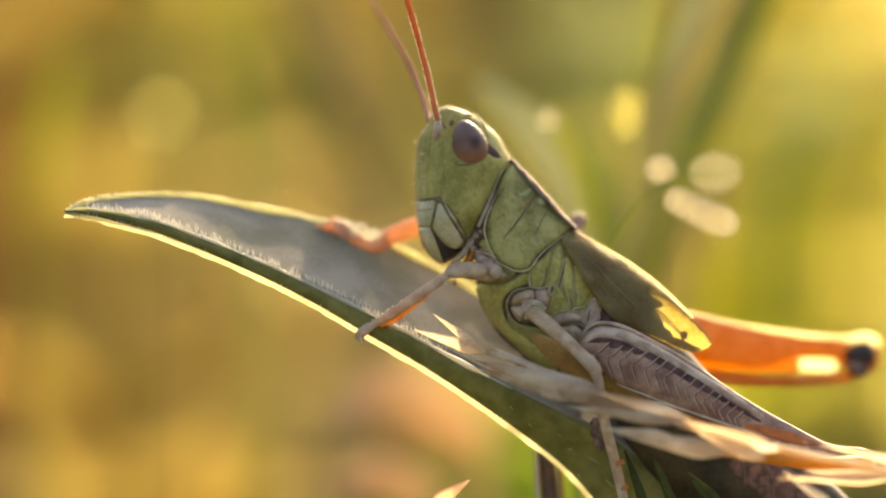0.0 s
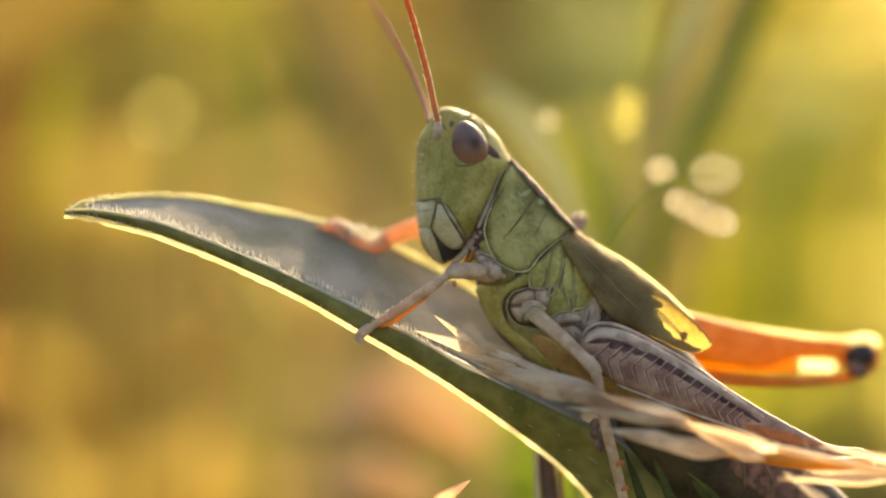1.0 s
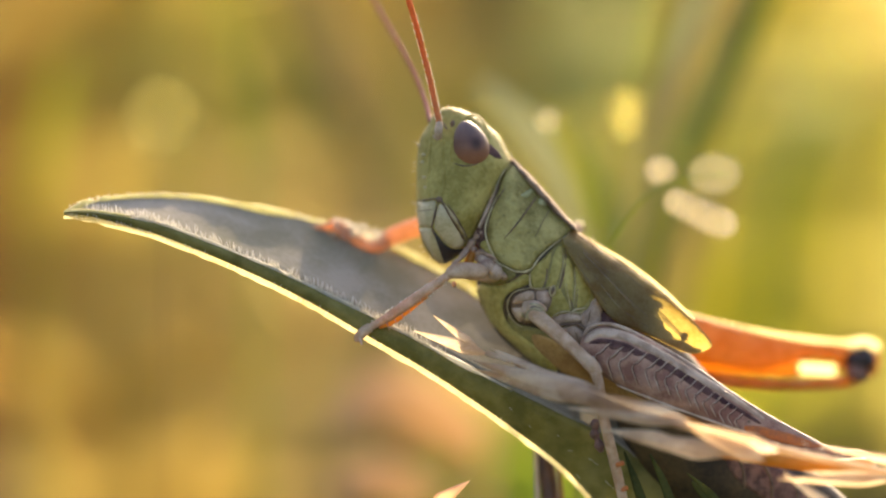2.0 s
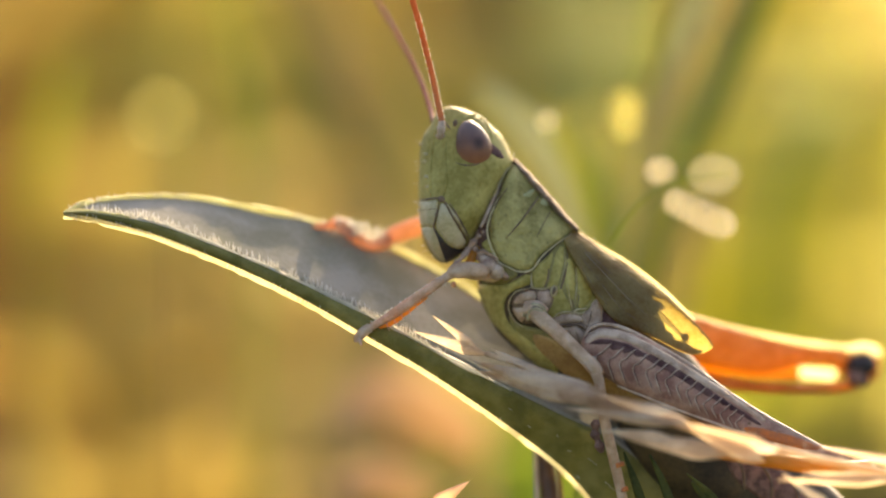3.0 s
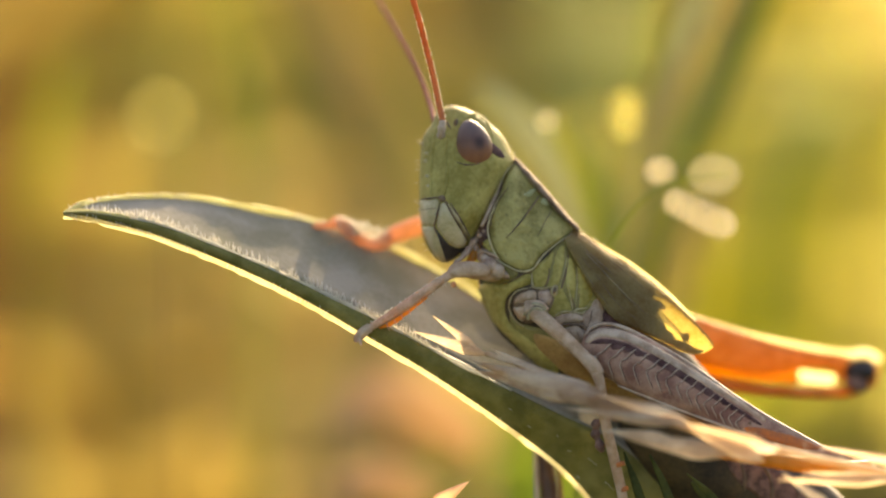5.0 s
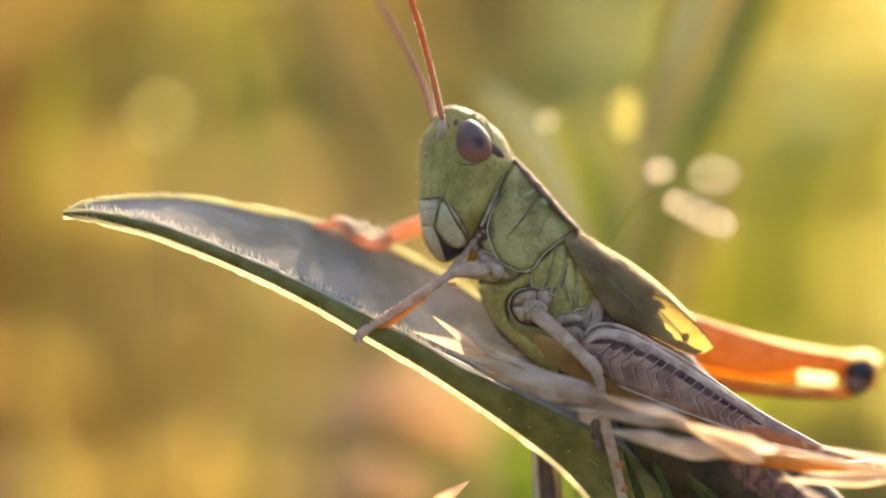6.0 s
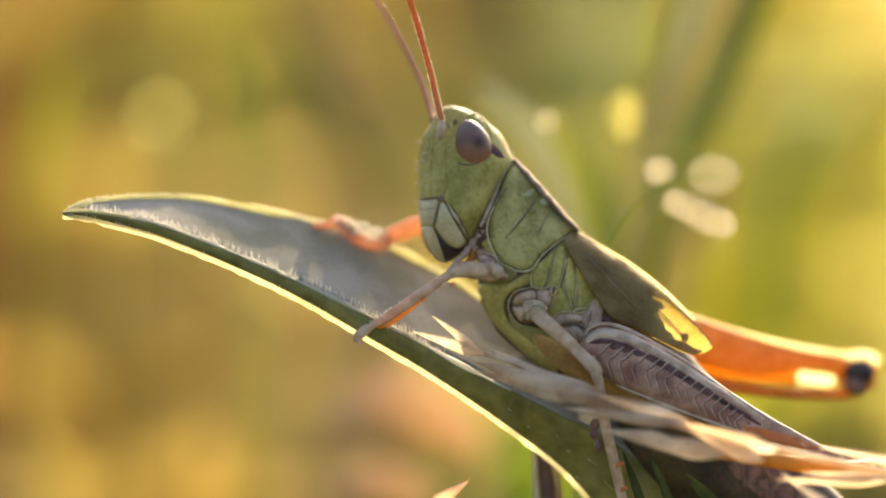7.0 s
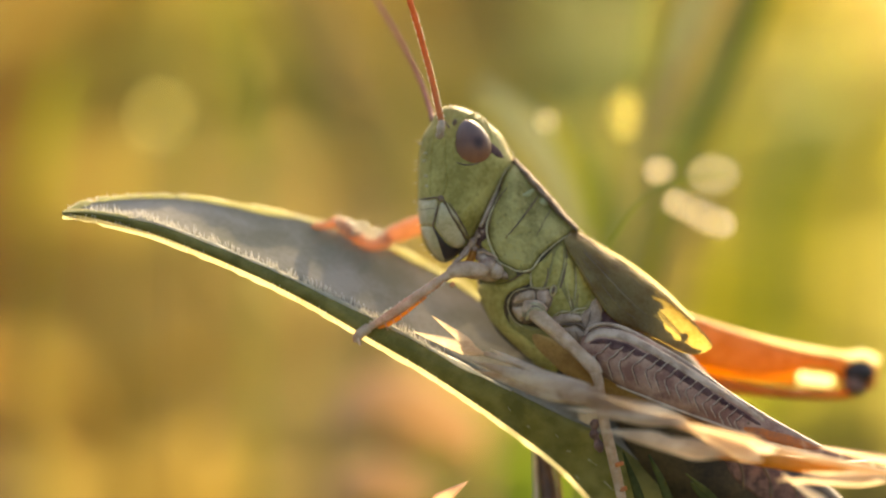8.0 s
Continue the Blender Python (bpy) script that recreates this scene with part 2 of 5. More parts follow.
def ball(centre, rx, ry, rz, tilt=0.0, n=24, bm=None):
    bm = bm or bmesh.new()
    made = bmesh.ops.create_uvsphere(bm, u_segments=n, v_segments=n // 2, radius=1)["verts"]
    m = Matrix.Translation(centre) @ Matrix.Rotation(radians(tilt), 4, "Y") @ Matrix.Diagonal((rx, ry, rz, 1))
    bmesh.ops.transform(bm, matrix=m, verts=made)
    return bm


def egg(centre, rx, ry, rz, tilt=0.0):
    """A ball that narrows towards its top."""
    bm = ball((0, 0, 0), 1, 1, 1, 0, 28)
    for v in bm.verts:
        k = 1 - 0.2 * v.co.z - 0.08 * v.co.z ** 2
        v.co.x, v.co.y = v.co.x * k, v.co.y * k
    bmesh.ops.transform(bm, matrix=Matrix.Translation(centre) @ Matrix.Rotation(radians(tilt), 4, "Y") @ Matrix.Diagonal((rx, ry, rz, 1)), verts=bm.verts[:])
    return bm


DOWN = VIEW.to_3x3().inverted() @ Vector((0, 0, -1))


def root(ob, name, at, r, mat, bend=(0, 0)):
    """A stalk from a point (mm) down into the ground."""
    at = Vector(at)
    fall = (VIEW @ (at / 1000)).z * 1000
    rows = []
    for t in (0, 0.25, 0.6, 1):
        p = at + DOWN * (fall + 15) * t + Vector((bend[0], bend[1], 0)) * math.sin(t * 2.2)
        rows.append((*p, r * (1 + 0.6 * t), r * (1 + 0.6 * t)))
    part(name, tube(rows, n=10), mat, ob)


LENS = Vector((0, -REACH, 0))


def carrier(bm):
    bm.normal_update()
    return BVHTree.FromBMesh(bm)


def drape(tree, x, z, lift=0.0):
    """The point of a body's near side that lies behind (x, z), lifted off it."""
    aim_at = Vector((x, 0, z))
    spot, normal, _, _ = tree.ray_cast(LENS, (aim_at - LENS).normalized())
    if spot is None:
        spot, normal, _, _ = tree.find_nearest(aim_at + Vector((0, 1.2, 0)))
    if normal.y > 0:
        normal = -normal
    return spot + normal * lift


def plate(outline, tree, thick=0.06, grain=0.1, soft=0.12, smooth=4, mirror=None, wave=0.0):
    """A pillowed plate with a smooth outline (x, z) that lies on a body; mirror: the depth of the plane that repeats it."""
    ring = outline + outline[:3]
    edge = [Vector((a[0], a[1])) for a in spline(ring, smooth)[smooth:smooth * (len(outline) + 1)]]
    xs, zs = [a.x for a in edge], [a.y for a in edge]

    def far(q):
        best = 1e9
        for a, b in zip(edge, edge[1:] + edge[:1]):
            e = b - a
            t = max(0, min(1, (q - a).dot(e) / max(e.length_squared, 1e-9)))
            best = min(best, (q - a - e * t).length)
        return best

    def inside(q):
        hit = False
        for a, b in zip(edge, edge[1:] + edge[:1]):
            if (a.y > q.y) != (b.y > q.y) and q.x < (b.x - a.x) * (q.y - a.y) / (b.y - a.y) + a.x:
                hit = not hit
        return hit

    pts = list(edge)
    for i in range(int((max(xs) - min(xs)) / grain) + 1):
        for k in range(int((max(zs) - min(zs)) / grain) + 1):
            q = Vector((min(xs) + (i + 0.5 * (k % 2)) * grain, min(zs) + k * grain))
            if inside(q) and far(q) > grain * 0.35:
                pts.append(q)
    count = len(edge)
    co, _, faces, *_ = delaunay_2d_cdt(pts, [(i, (i + 1) % count) for i in range(count)], [], 1, 1e-5)
    bm = bmesh.new()
    flip = [False] + ([True] if mirror is not None else [])
    for side in flip:
        top = []
        for q in co:
            d = far(q) if not any((q - e).length < 1e-5 for e in edge) else 0.0
            k = min(1, d / soft)
            lift = thick * (0.25 + 0.75 * math.sin(k * math.pi / 2)) + wave * noise.noise((q.x * 3, q.y * 3, 0.3))
            p = drape(tree, q.x, q.y, lift)
            if side:
                p.y = 2 * mirror - p.y
            top.append(bm.verts.new(p))
        for f in faces:
            bm.faces.new([top[i] for i in f])
        rim = []
        for i in range(len(co)):
            p = drape(tree, co[i].x, co[i].y, -thick * 0.8)
            if side:
                p.y = 2 * mirror - p.y
            rim.append(p)
        edges = [e for e in bm.edges if e.is_boundary and e.verts[0] in set(top)]
        low = {}
        where = {v: i for i, v in enumerate(top)}
        for e in edges:
            for v in e.verts:
                if v not in low:
                    low[v] = bm.verts.new(rim[where[v]])
        for e in edges:
            a, b = e.verts
            bm.faces.new((a, b, low[b], low[a]))
    return bm


def swell(outline, by):
    """The outline pushed outwards."""
    c = Vector((sum(a[0] for a in outline), sum(a[1] for a in outline))) / len(outline)
    return [tuple(Vector(a) + (Vector(a) - c).normalized() * by) for a in outline]


def ridge(line, tree, r=0.03, lift=0.02, bm=None, steps=5, mirror=None, taper=True):
    """A raised thread laid along (x, z) points on a body."""
    bm = bm or bmesh.new()
    pts = spline(line, steps)
    for side in (False, True) if mirror is not None else (False,):
        rows = []
        for i, a in enumerate(pts):
            p = drape(tree, a[0], a[1], lift)
            if side:
                p.y = 2 * mirror - p.y
            k = 1.0 if not taper else min(1, 0.35 + 3 * min(i, len(pts) - 1 - i) / len(pts))
            k *= 1 + 0.55 * noise.noise((p.x * 6, p.z * 6, 4))
            rows.append((p.x, p.y, p.z, r * k, r * k))
        tube(rows, n=6, steps=1, bm=bm)
    return bm


# ---- ground and meadow ----
GROUND = material("meadow_soil", (0.045, 0.05, 0.018), (0.11, 0.11, 0.035), size=90, rough=0.9, bump=6)
GRASS = material("green_grass", (0.10, 0.15, 0.02), (0.18, 0.24, 0.04), size=20, rough=0.5, glow=0.45, glow_colour=(0.33, 0.345, 0.07), island=0.28, bump=0.05)
STRAW = material("straw_grass", (0.25, 0.16, 0.05), (0.38, 0.27, 0.10), size=20, rough=0.5, glow=0.4, glow_colour=(0.32, 0.235, 0.07), island=0.28, bump=0.05)


def ground():
    n = 61
    bm = bmesh.new()
    rows = []
    for i in range(n):
        row = []
        for k in range(n):
            u, v = 2 * i / (n - 1) - 1, 2 * k / (n - 1) - 1
            x, y = math.copysign(abs(u) ** 5 * 2500 + abs(u) * 3, u), math.copysign(abs(v) ** 5 * 2500 + abs(v) * 3, v)
            row.append(bm.verts.new((x, y, 0.025 * noise.noise((x * 2, y * 2, 0)) if abs(x) + abs(y) < 20 else 0)))
        rows.append(row)
    for i in range(n - 1):
        for k in range(n - 1):
            bm.faces.new((rows[i][k], rows[i + 1][k], rows[i + 1][k + 1], rows[i][k + 1]))
    me = bpy.data.meshes.new("ground")
    bm.to_mesh(me)
    bm.free()
    me.materials.append(GROUND)
    tagged(new("ground", me), "brown meadow soil under grass", "ground", kind="structure")


def blades(name, count, place, tall, wide, mat, label):
    """Many bent blades rooted in the ground, as one object."""
    rng = random.Random(name)
    verts, faces = [], []
    seg = 5
    for _ in range(count):
        x, y = place(rng)
        h = tall[0] + (tall[1] - tall[0]) * rng.random()
        w = wide * (0.6 + 0.8 * rng.random())
        turn, lean = rng.random() * 6.28, 0.1 + 0.5 * rng.random()
        face = rng.random() * 3.14
        dx, dy = math.cos(turn) * lean * h, math.sin(turn) * lean * h
        base = len(verts)
        for i in range(seg + 1):
            t = i / seg
            px, py, pz = x + dx * t * t, y + dy * t * t, h * (t - 0.25 * lean * t * t)
            k = w * (1 - t ** 2.2) * 0.5 + 0.0001
            for s in (-1, 1):
                verts.append((px + s * k * math.cos(face), py + s * k * math.sin(face), pz))
        for i in range(seg):
            a = base + 2 * i
            faces.append((a, a + 1, a + 3, a + 2))
    me = bpy.data.meshes.new(name)
    me.from_pydata(verts, [], faces)
    me.polygons.foreach_set("use_smooth", [True] * len(faces))
    me.materials.append(mat)
    tagged(new(name, me), label, "grass", kind="stuff")


def meadow():
    def field(x0, x1, y0, y1, power=1.4):
        return lambda r: (x0 + (x1 - x0) * r.random(), y0 + (y1 - y0) * r.random() ** power)

    def drift(x, spread, y0, y1):
        """A patch with a soft, uneven edge."""
        def spot(r):
            y = y0 + (y1 - y0) * r.random() ** 1.4
            return (r.gauss(x * (0.6 + y * 0.5), spread * (0.5 + 0.5 * y)), y + 0.15 * abs(r.gauss(0, 1)))
        return spot

    def around(r):
        a, d = r.random() * 6.283, 0.4 + 5.5 * r.random() ** 0.75
        return (math.cos(a) * d, math.sin(a) * d)

    blades("green_grass", 6500, drift(0.38, 0.34, 0.15, 3.4), (0.11, 0.24), 0.004, GRASS, "sunlit green meadow grass behind the leaf")
    blades("mixed_grass", 7000, drift(0.0, 0.8, 0.35, 4.4), (0.10, 0.21), 0.004, GRASS, "green meadow grass farther back")
    blades("straw_grass", 6000, drift(-0.38, 0.34, 0.15, 3.4), (0.11, 0.24), 0.004, STRAW, "dry golden meadow grass lit from behind")
    blades("meadow_grass", 42000, around, (0.07, 0.18), 0.008, GRASS, "short green meadow grass all around")
    blades("withered_grass", 16000, around, (0.07, 0.18), 0.007, STRAW, "short withered meadow grass all around")


ground()
meadow()


# ---- the leaf ----
def leaf():
    ob = thing("leaf", (7.329, 1.7, -9.732), "broad hairy green leaf with a bright backlit margin", "leaf")
    far = spline([(-11.577, 0.3, 1.104), (-10.66, 1.1, 1.441), (-9.30, 1.7, 1.584), (-7.75, 2.4, 1.556), (-5.848, 2.9, 1.210), (-3.938, 3.6, 0.828), (-1.656, 4.0, 0.053), (1.164, 4.1, -1.538), (3.792, 3, -3.669), (5.694, 2.2, -5.397), (7.954, 2, -7.832)], 6)
    mid = spline([(-11.569, 0.2, 1.086), (-10.752, 0.1, 1.103), (-9.54, 0, 0.93), (-8.334, 0, 0.654), (-5.751, 0, -0.362), (-3.513, 0, -1.412), (-1.446, 0, -2.445), (0.792, 0, -3.651), (3.379, 0.2, -4.948), (5.3, 0.9, -5.941), (7.759, 1.6, -7.986)], 6)
    low = spline([(-11.569, 0.2, 1.075), (-10.917, 0, 1.04), (-9.884, 0, 0.79), (-8.506, 0, 0.385), (-6.268, 0, -0.534), (-4.202, 0, -1.533), (-2.48, 0, -2.531), (-0.241, 0.2, -3.845), (2.179, 0.7, -5.518), (3.927, 1.4, -6.933), (5.686, 2, -9.053)], 6)

    def strip(a, b, sag, n, thick, back=True):
        bm = bmesh.new()
        grids = []
        for off in (0, thick):
            g = []
            for i in range(len(a)):
                row = []
                for k in range(n + 1):
                    t = k / n
                    p = Vector(a[i] * (1 - t) + b[i] * t)
                    s = math.sin(t * math.pi)
                    p += Vector((0.02 * noise.noise((p.x, p.z, 2)), sag * s + off + 0.05 * noise.noise((p.x * 1.5, p.z * 1.5, 1)) * s, -sag * 0.3 * s - off * 0.3))
                    row.append(bm.verts.new(p))
                g.append(row)
            grids.append(g)
        for gi, g in enumerate(grids):
            for i in range(len(g) - 1):
                for k in range(n):
                    bm.faces.new((g[i][k], g[i + 1][k], g[i + 1][k + 1], g[i][k + 1]))
        f, r = grids
        for i in range(len(f) - 1):
            for k in (0, n):
                bm.faces.new((f[i][k], f[i + 1][k], r[i + 1][k], r[i][k]))
        for i in (0, len(f) - 1):
            for k in range(n):
                bm.faces.new((f[i][k], f[i][k + 1], r[i][k + 1], r[i][k]))
        return bm

    part("blade", strip(mid, far, 0.04, 10, 0.10), LEAF, ob, "matt blue-green upper side of the leaf")
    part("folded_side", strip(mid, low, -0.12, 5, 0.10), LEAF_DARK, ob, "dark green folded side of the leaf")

    def cord(line, r, wob):
        rows = []
        for i, p in enumerate(line):
            k = r * (1 + wob * noise.noise((p[0] * 4, p[2] * 4, 7)))
            rows.append((p[0], p[1], p[2], k, k * 0.8))
        return tube(rows, n=8, steps=2)

    def membrane(line, wide):
        """A thin curled edge."""
        bm = bmesh.new()
        last = None
        for i, p in enumerate(spline(line, 3)):
            p = Vector(p)
            k = wide * (1 + 0.25 * noise.noise((p.x * 3, p.z * 3, 3))) * min(1, 0.75 + i * 0.02)
            row = [bm.verts.new(p + Vector((k * 0.25 * a, 0.10 * (a * a), k * a))) for a in (-1, -0.5, 0, 0.5, 1)]
            if last:
                for a, b, c, d in zip(last, last[1:], row[1:], row):
                    bm.faces.new((a, b, c, d))
            last = row
        return bm

    # pale strips and cords stand in for the sunlit rims and fold
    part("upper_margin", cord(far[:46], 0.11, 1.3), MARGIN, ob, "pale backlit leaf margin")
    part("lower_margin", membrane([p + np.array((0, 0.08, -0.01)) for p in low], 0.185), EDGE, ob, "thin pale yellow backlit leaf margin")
    part("fold_tip", cord(mid[:13], 0.085, 0.8), MARGIN, ob, "pale cord for the light on the fuzzy tip of the fold")
    part("fold_edge", cord(mid[3:46], 0.055, 0.9), HAIR, ob, "pale cord for the light along the fuzzy fold")
    scratches = bmesh.new()
    for a, b in (((4.437, 0.4, -6.405), (4.73, 0.4, -6.612)), ((4.944, 0.6, -7.105), (5.255, 0.6, -7.399)), ((2.588, 0.3, -5.4), (2.691, 0.3, -5.452)), ((3.798, 0.4, -6.163), (3.936, 0.4, -6.181)), ((2.0, 0.2, -4.845), (2.103, 0.2, -4.931)), ((1.447, 0.1, -4.29), (1.534, 0.1, -4.359)), ((3.468, 0.3, -5.676), (3.554, 0.3, -5.762)), ((4.077, 0.5, -6.927), (4.181, 0.5, -7.031))):
        tube([(*a, 0.007, 0.007), (*b, 0.004, 0.004)], n=5, steps=1, bm=scratches)
    part("flecks", scratches, HAIR, ob, "pale scratches on the folded side", kind="stuff")
    root(ob, "petiole", (7.329, 1.7, -8.426), 0.5, LEAF_DARK)
    rng = random.Random(4)
    bm = bmesh.new()
    for _ in range(900):
        t = rng.random() ** 0.75 * (len(mid) - 26) + 5
        i = int(t)
        p = Vector(mid[i] * (1 - t + i) + mid[i + 1] * (t - i))
        p += Vector((0, rng.uniform(-0.06, 0.12), rng.uniform(-0.05, 0.03)))
        d = Vector((rng.uniform(-0.5, 0.3), rng.uniform(-0.5, 0.5), 1)).normalized() * (0.07 + 0.30 * rng.random() ** 2.2)
        q = p + d * 0.6 + Vector((rng.uniform(-0.04, 0.04), 0, 0))
        tube([(*p, 0.012, 0.012), (*q, 0.009, 0.009), (*(p + d), 0.003, 0.003)], n=5, steps=1, bm=bm)
    part("hairs", bm, HAIR, ob, "short white hairs along the fold", kind="stuff")
    bm = bmesh.new()
    for line, count, up in ((far, 620, 1), (low, 130, -1)):
        for _ in range(count):
            t = rng.random() * (len(line) - 14) + 1
            i = int(t)
            p = Vector(line[i] * (1 - t + i) + line[i + 1] * (t - i)) + Vector((0, rng.uniform(-0.1, 0.1), rng.uniform(-0.06, 0.06)))
            d = Vector((rng.uniform(-0.6, 0.6), rng.uniform(-0.8, 0.8), up * rng.uniform(0.2, 1))).normalized() * rng.uniform(0.08, 0.19)
            tube([(*p, 0.012, 0.012), (*(p + d), 0.004, 0.004)], n=4, steps=1, bm=bm)
    part("margin_hairs", bm, HAIR, ob, "fine hairs on the leaf margin", kind="stuff")


leaf()


# ---- the grasshopper ----
DEPTH = 1.75  # the depth of its plane of symmetry


def grasshopper():
    ob = thing("grasshopper", (3.5, 1.75, -1.376), "green grasshopper with orange legs standing on a leaf", "grasshopper")

    # body
    core_rows = [(*row, slant) for row, slant in (
        ((1.811, 1.75, 1.933, 0.801, 0.906), 65), ((1.863, 1.75, 1.794, 1.01, 1.167), 64), ((1.898, 1.75, 1.202, 1.324, 1.393), 61), ((2.107, 1.75, 0.348, 1.707, 1.532), 54), ((2.891, 1.75, -0.923, 1.985, 1.672), 52),
        ((4.04, 1.75, -1.968, 1.95, 1.707), 53), ((5.068, 1.75, -2.769, 1.846, 1.637), 53), ((6.025, 1.75, -3.5, 1.498, 1.463), 54), ((6.792, 1.75, -4.946, 1.811, 1.393), 54), ((8.031, 1.8, -6.184, 1.777, 1.359), 54),
        ((9.918, 1.9, -7.652, 1.604, 1.22), 52), ((11.966, 2, -8.268, 0.698, 0.872), 50), ((13.195, 2.1, -9.408, 0.384, 0.454), 50))]
    body = tube(core_rows, n=40, steps=5)
    tree = carrier(body)
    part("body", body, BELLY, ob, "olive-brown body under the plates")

    # head
    head_rows = [(0.278, 1.6, 4.402, 0.07, 0.139), (0.331, 1.6, 4.315, 0.365, 0.383), (0.452, 1.6, 4.123, 0.679, 0.626), (0.557, 1.6, 3.862, 0.905, 0.818), (0.626, 1.6, 3.48, 1.218, 1.044), (0.696, 1.6, 3.045, 1.374, 1.218), (0.748, 1.6, 2.627, 1.461, 1.34), (0.644, 1.6, 2.14, 1.374, 1.444), (0.487, 1.55, 1.583, 1.217, 1.478), (0.365, 1.5, 1.061, 1.078, 1.53), (0.261, 1.5, 0.539, 0.904, 1.356), (0.174, 1.5, 0.087, 0.678, 1.113), (0.104, 1.5, -0.261, 0.348, 0.765), (0.07, 1.5, -0.417, 0.104, 0.348)]
    skull = tube(head_rows, n=44, steps=4, level=True)
    face = carrier(skull)
    head = part("head", skull, GREEN, ob, "smooth green head")
    part("neck", ball((1.324, 1.75, 0.505), 0.448, 1.205, 0.861, 20), NECK, ob, "red-brown folded neck")
    part("eye", egg(drape(face, 0.947, 3.289, -0.16), 0.56, 0.6, 0.745, -14), EYE, head, "glossy purple-brown compound eye")
    e = drape(face, *(0.913, 3.306), -0.06)
    part("eye", egg((e.x - 0.3, 3.2 - e.y, e.z), 0.517, 0.585, 0.72, -14), EYE, head, "glossy purple-brown compound eye")
    part("eye_streak", plate([(1.412, 3.289), (1.619, 3.151), (1.774, 3.013), (1.894, 2.79), (1.722, 2.79), (1.55, 2.893), (1.378, 3.013)], face, 0.012, 0.05, 0.04), DARK_BAND, head, "dark streak behind the eye")
    part("eye_rim", ridge([(0.413, 2.652), (0.62, 2.583), (0.861, 2.566), (1.102, 2.617), (1.291, 2.738)], face, 0.022, 0.0), SEAM, head)
    part("eye_orbit", ridge([(0.379, 2.703), (0.327, 2.979), (0.413, 3.358), (0.568, 3.737), (0.758, 4.012), (0.982, 4.115), (1.24, 3.995), (1.429, 3.702), (1.533, 3.358)], face, 0.045, 0.0), GREEN, head, "raised green rim round the eye")
    part("ocellus", ball(drape(face, 0.396, 3.84, 0), 0.075, 0.075, 0.13, 10, 12), SEAM, head)
    part("vertex_seam", ridge([(0.103, 3.909), (0.172, 3.771), (0.241, 3.668)], face, 0.03, 0.0), SEAM, head)
    part("antenna_socket", ball(drape(face, -0.052, 3.461, 0), 0.15, 0.13, 0.12, 0, 14), BEIGE, head, "pale round antenna socket")
    part("clypeus", plate([(-0.74, 1.464), (-0.413, 1.481), (-0.155, 1.498), (-0.172, 1.188), (-0.241, 0.758), (-0.62, 0.74), (-0.723, 1.05)], face, 0.05), PALE, head)
    part("labrum", plate([(-0.637, 0.654), (-0.258, 0.654), (-0.138, 0.327), (0.0, -0.069), (0.086, -0.379), (-0.121, -0.293), (-0.379, 0.052), (-0.551, 0.396)], face, 0.06), PALE, head)
    part("mandible", plate([(-0.034, 1.378), (0.103, 1.343), (0.379, 0.913), (0.637, 0.448), (0.689, 0.172), (0.482, 0.052), (0.224, 0.155), (-0.034, 0.465), (-0.172, 0.706), (-0.138, 1.05)], face, 0.07), PALE, head)
    part("mouth_gap", plate([(-0.258, 0.689), (-0.103, 0.482), (0.189, 0.138), (0.482, 0.017), (0.758, 0.086), (0.585, -0.189), (0.31, -0.379), (0.069, -0.396), (-0.034, -0.052), (-0.155, 0.327)], face, 0.02, 0.07, 0.05), BLACK, head, "black gap between the mouthparts")
    seams = ridge([(-0.792, 1.515), (-0.448, 1.533), (-0.155, 1.567), (0.034, 1.498), (0.172, 1.36)], face, 0.026, 0.02)
    ridge([(0.069, 1.429), (0.293, 1.05), (0.499, 0.689), (0.654, 0.413), (0.758, 0.258)], face, 0.032, 0.03, seams)
    ridge([(0.241, 1.395), (0.43, 1.085), (0.62, 0.758), (0.758, 0.482), (0.792, 0.327)], face, 0.022, 0.03, seams)
    ridge([(-0.672, 1.205), (-0.448, 1.205), (-0.189, 1.24)], face, 0.016, 0.04, seams)
    ball(drape(face, -0.017, 1.533, 0.03), 0.12, 0.06, 0.10, 30, 10, bm=seams)
    ridge([(-0.069, 1.446), (-0.138, 1.154), (-0.207, 0.878), (-0.241, 0.672), (-0.138, 0.413)], face, 0.03, 0.03, seams)
    ridge([(2.066, 2.428), (1.825, 1.997), (1.584, 1.395), (1.378, 0.964), (1.24, 0.637), (0.792, 0.293)], face, 0.03, 0.0, seams)
    part("seams", seams, SEAM, head, "brown seams of the face")
    ridges = ridge([(0.138, 3.53), (0.086, 2.858), (0.138, 2.084), (0.034, 1.636)], face, 0.045, 0.0)
    ridge([(-0.207, 3.719), (-0.327, 2.945), (-0.379, 1.911), (-0.344, 1.619)], face, 0.05, 0.0, ridges)
    ridge([(2.084, 2.566), (1.877, 1.997), (1.533, 1.188), (1.274, 0.706)], face, 0.035, 0.03, ridges)
    part("cheek_margin", tube([(2.085, 1.4, 2.554, 0.052, 0.052), (1.926, 1.15, 2.238, 0.052, 0.052), (1.732, 0.9, 1.853, 0.061, 0.069), (1.522, 0.7, 1.418, 0.069, 0.069), (1.331, 0.56, 0.985, 0.069, 0.069), (1.175, 0.48, 0.674, 0.052, 0.052)], n=10), BEIGE, head, "tan margin of the cheek")
    part("face_ridges", ridges, GREEN, head, "pale ridges down the face")
    bump = bmesh.new()
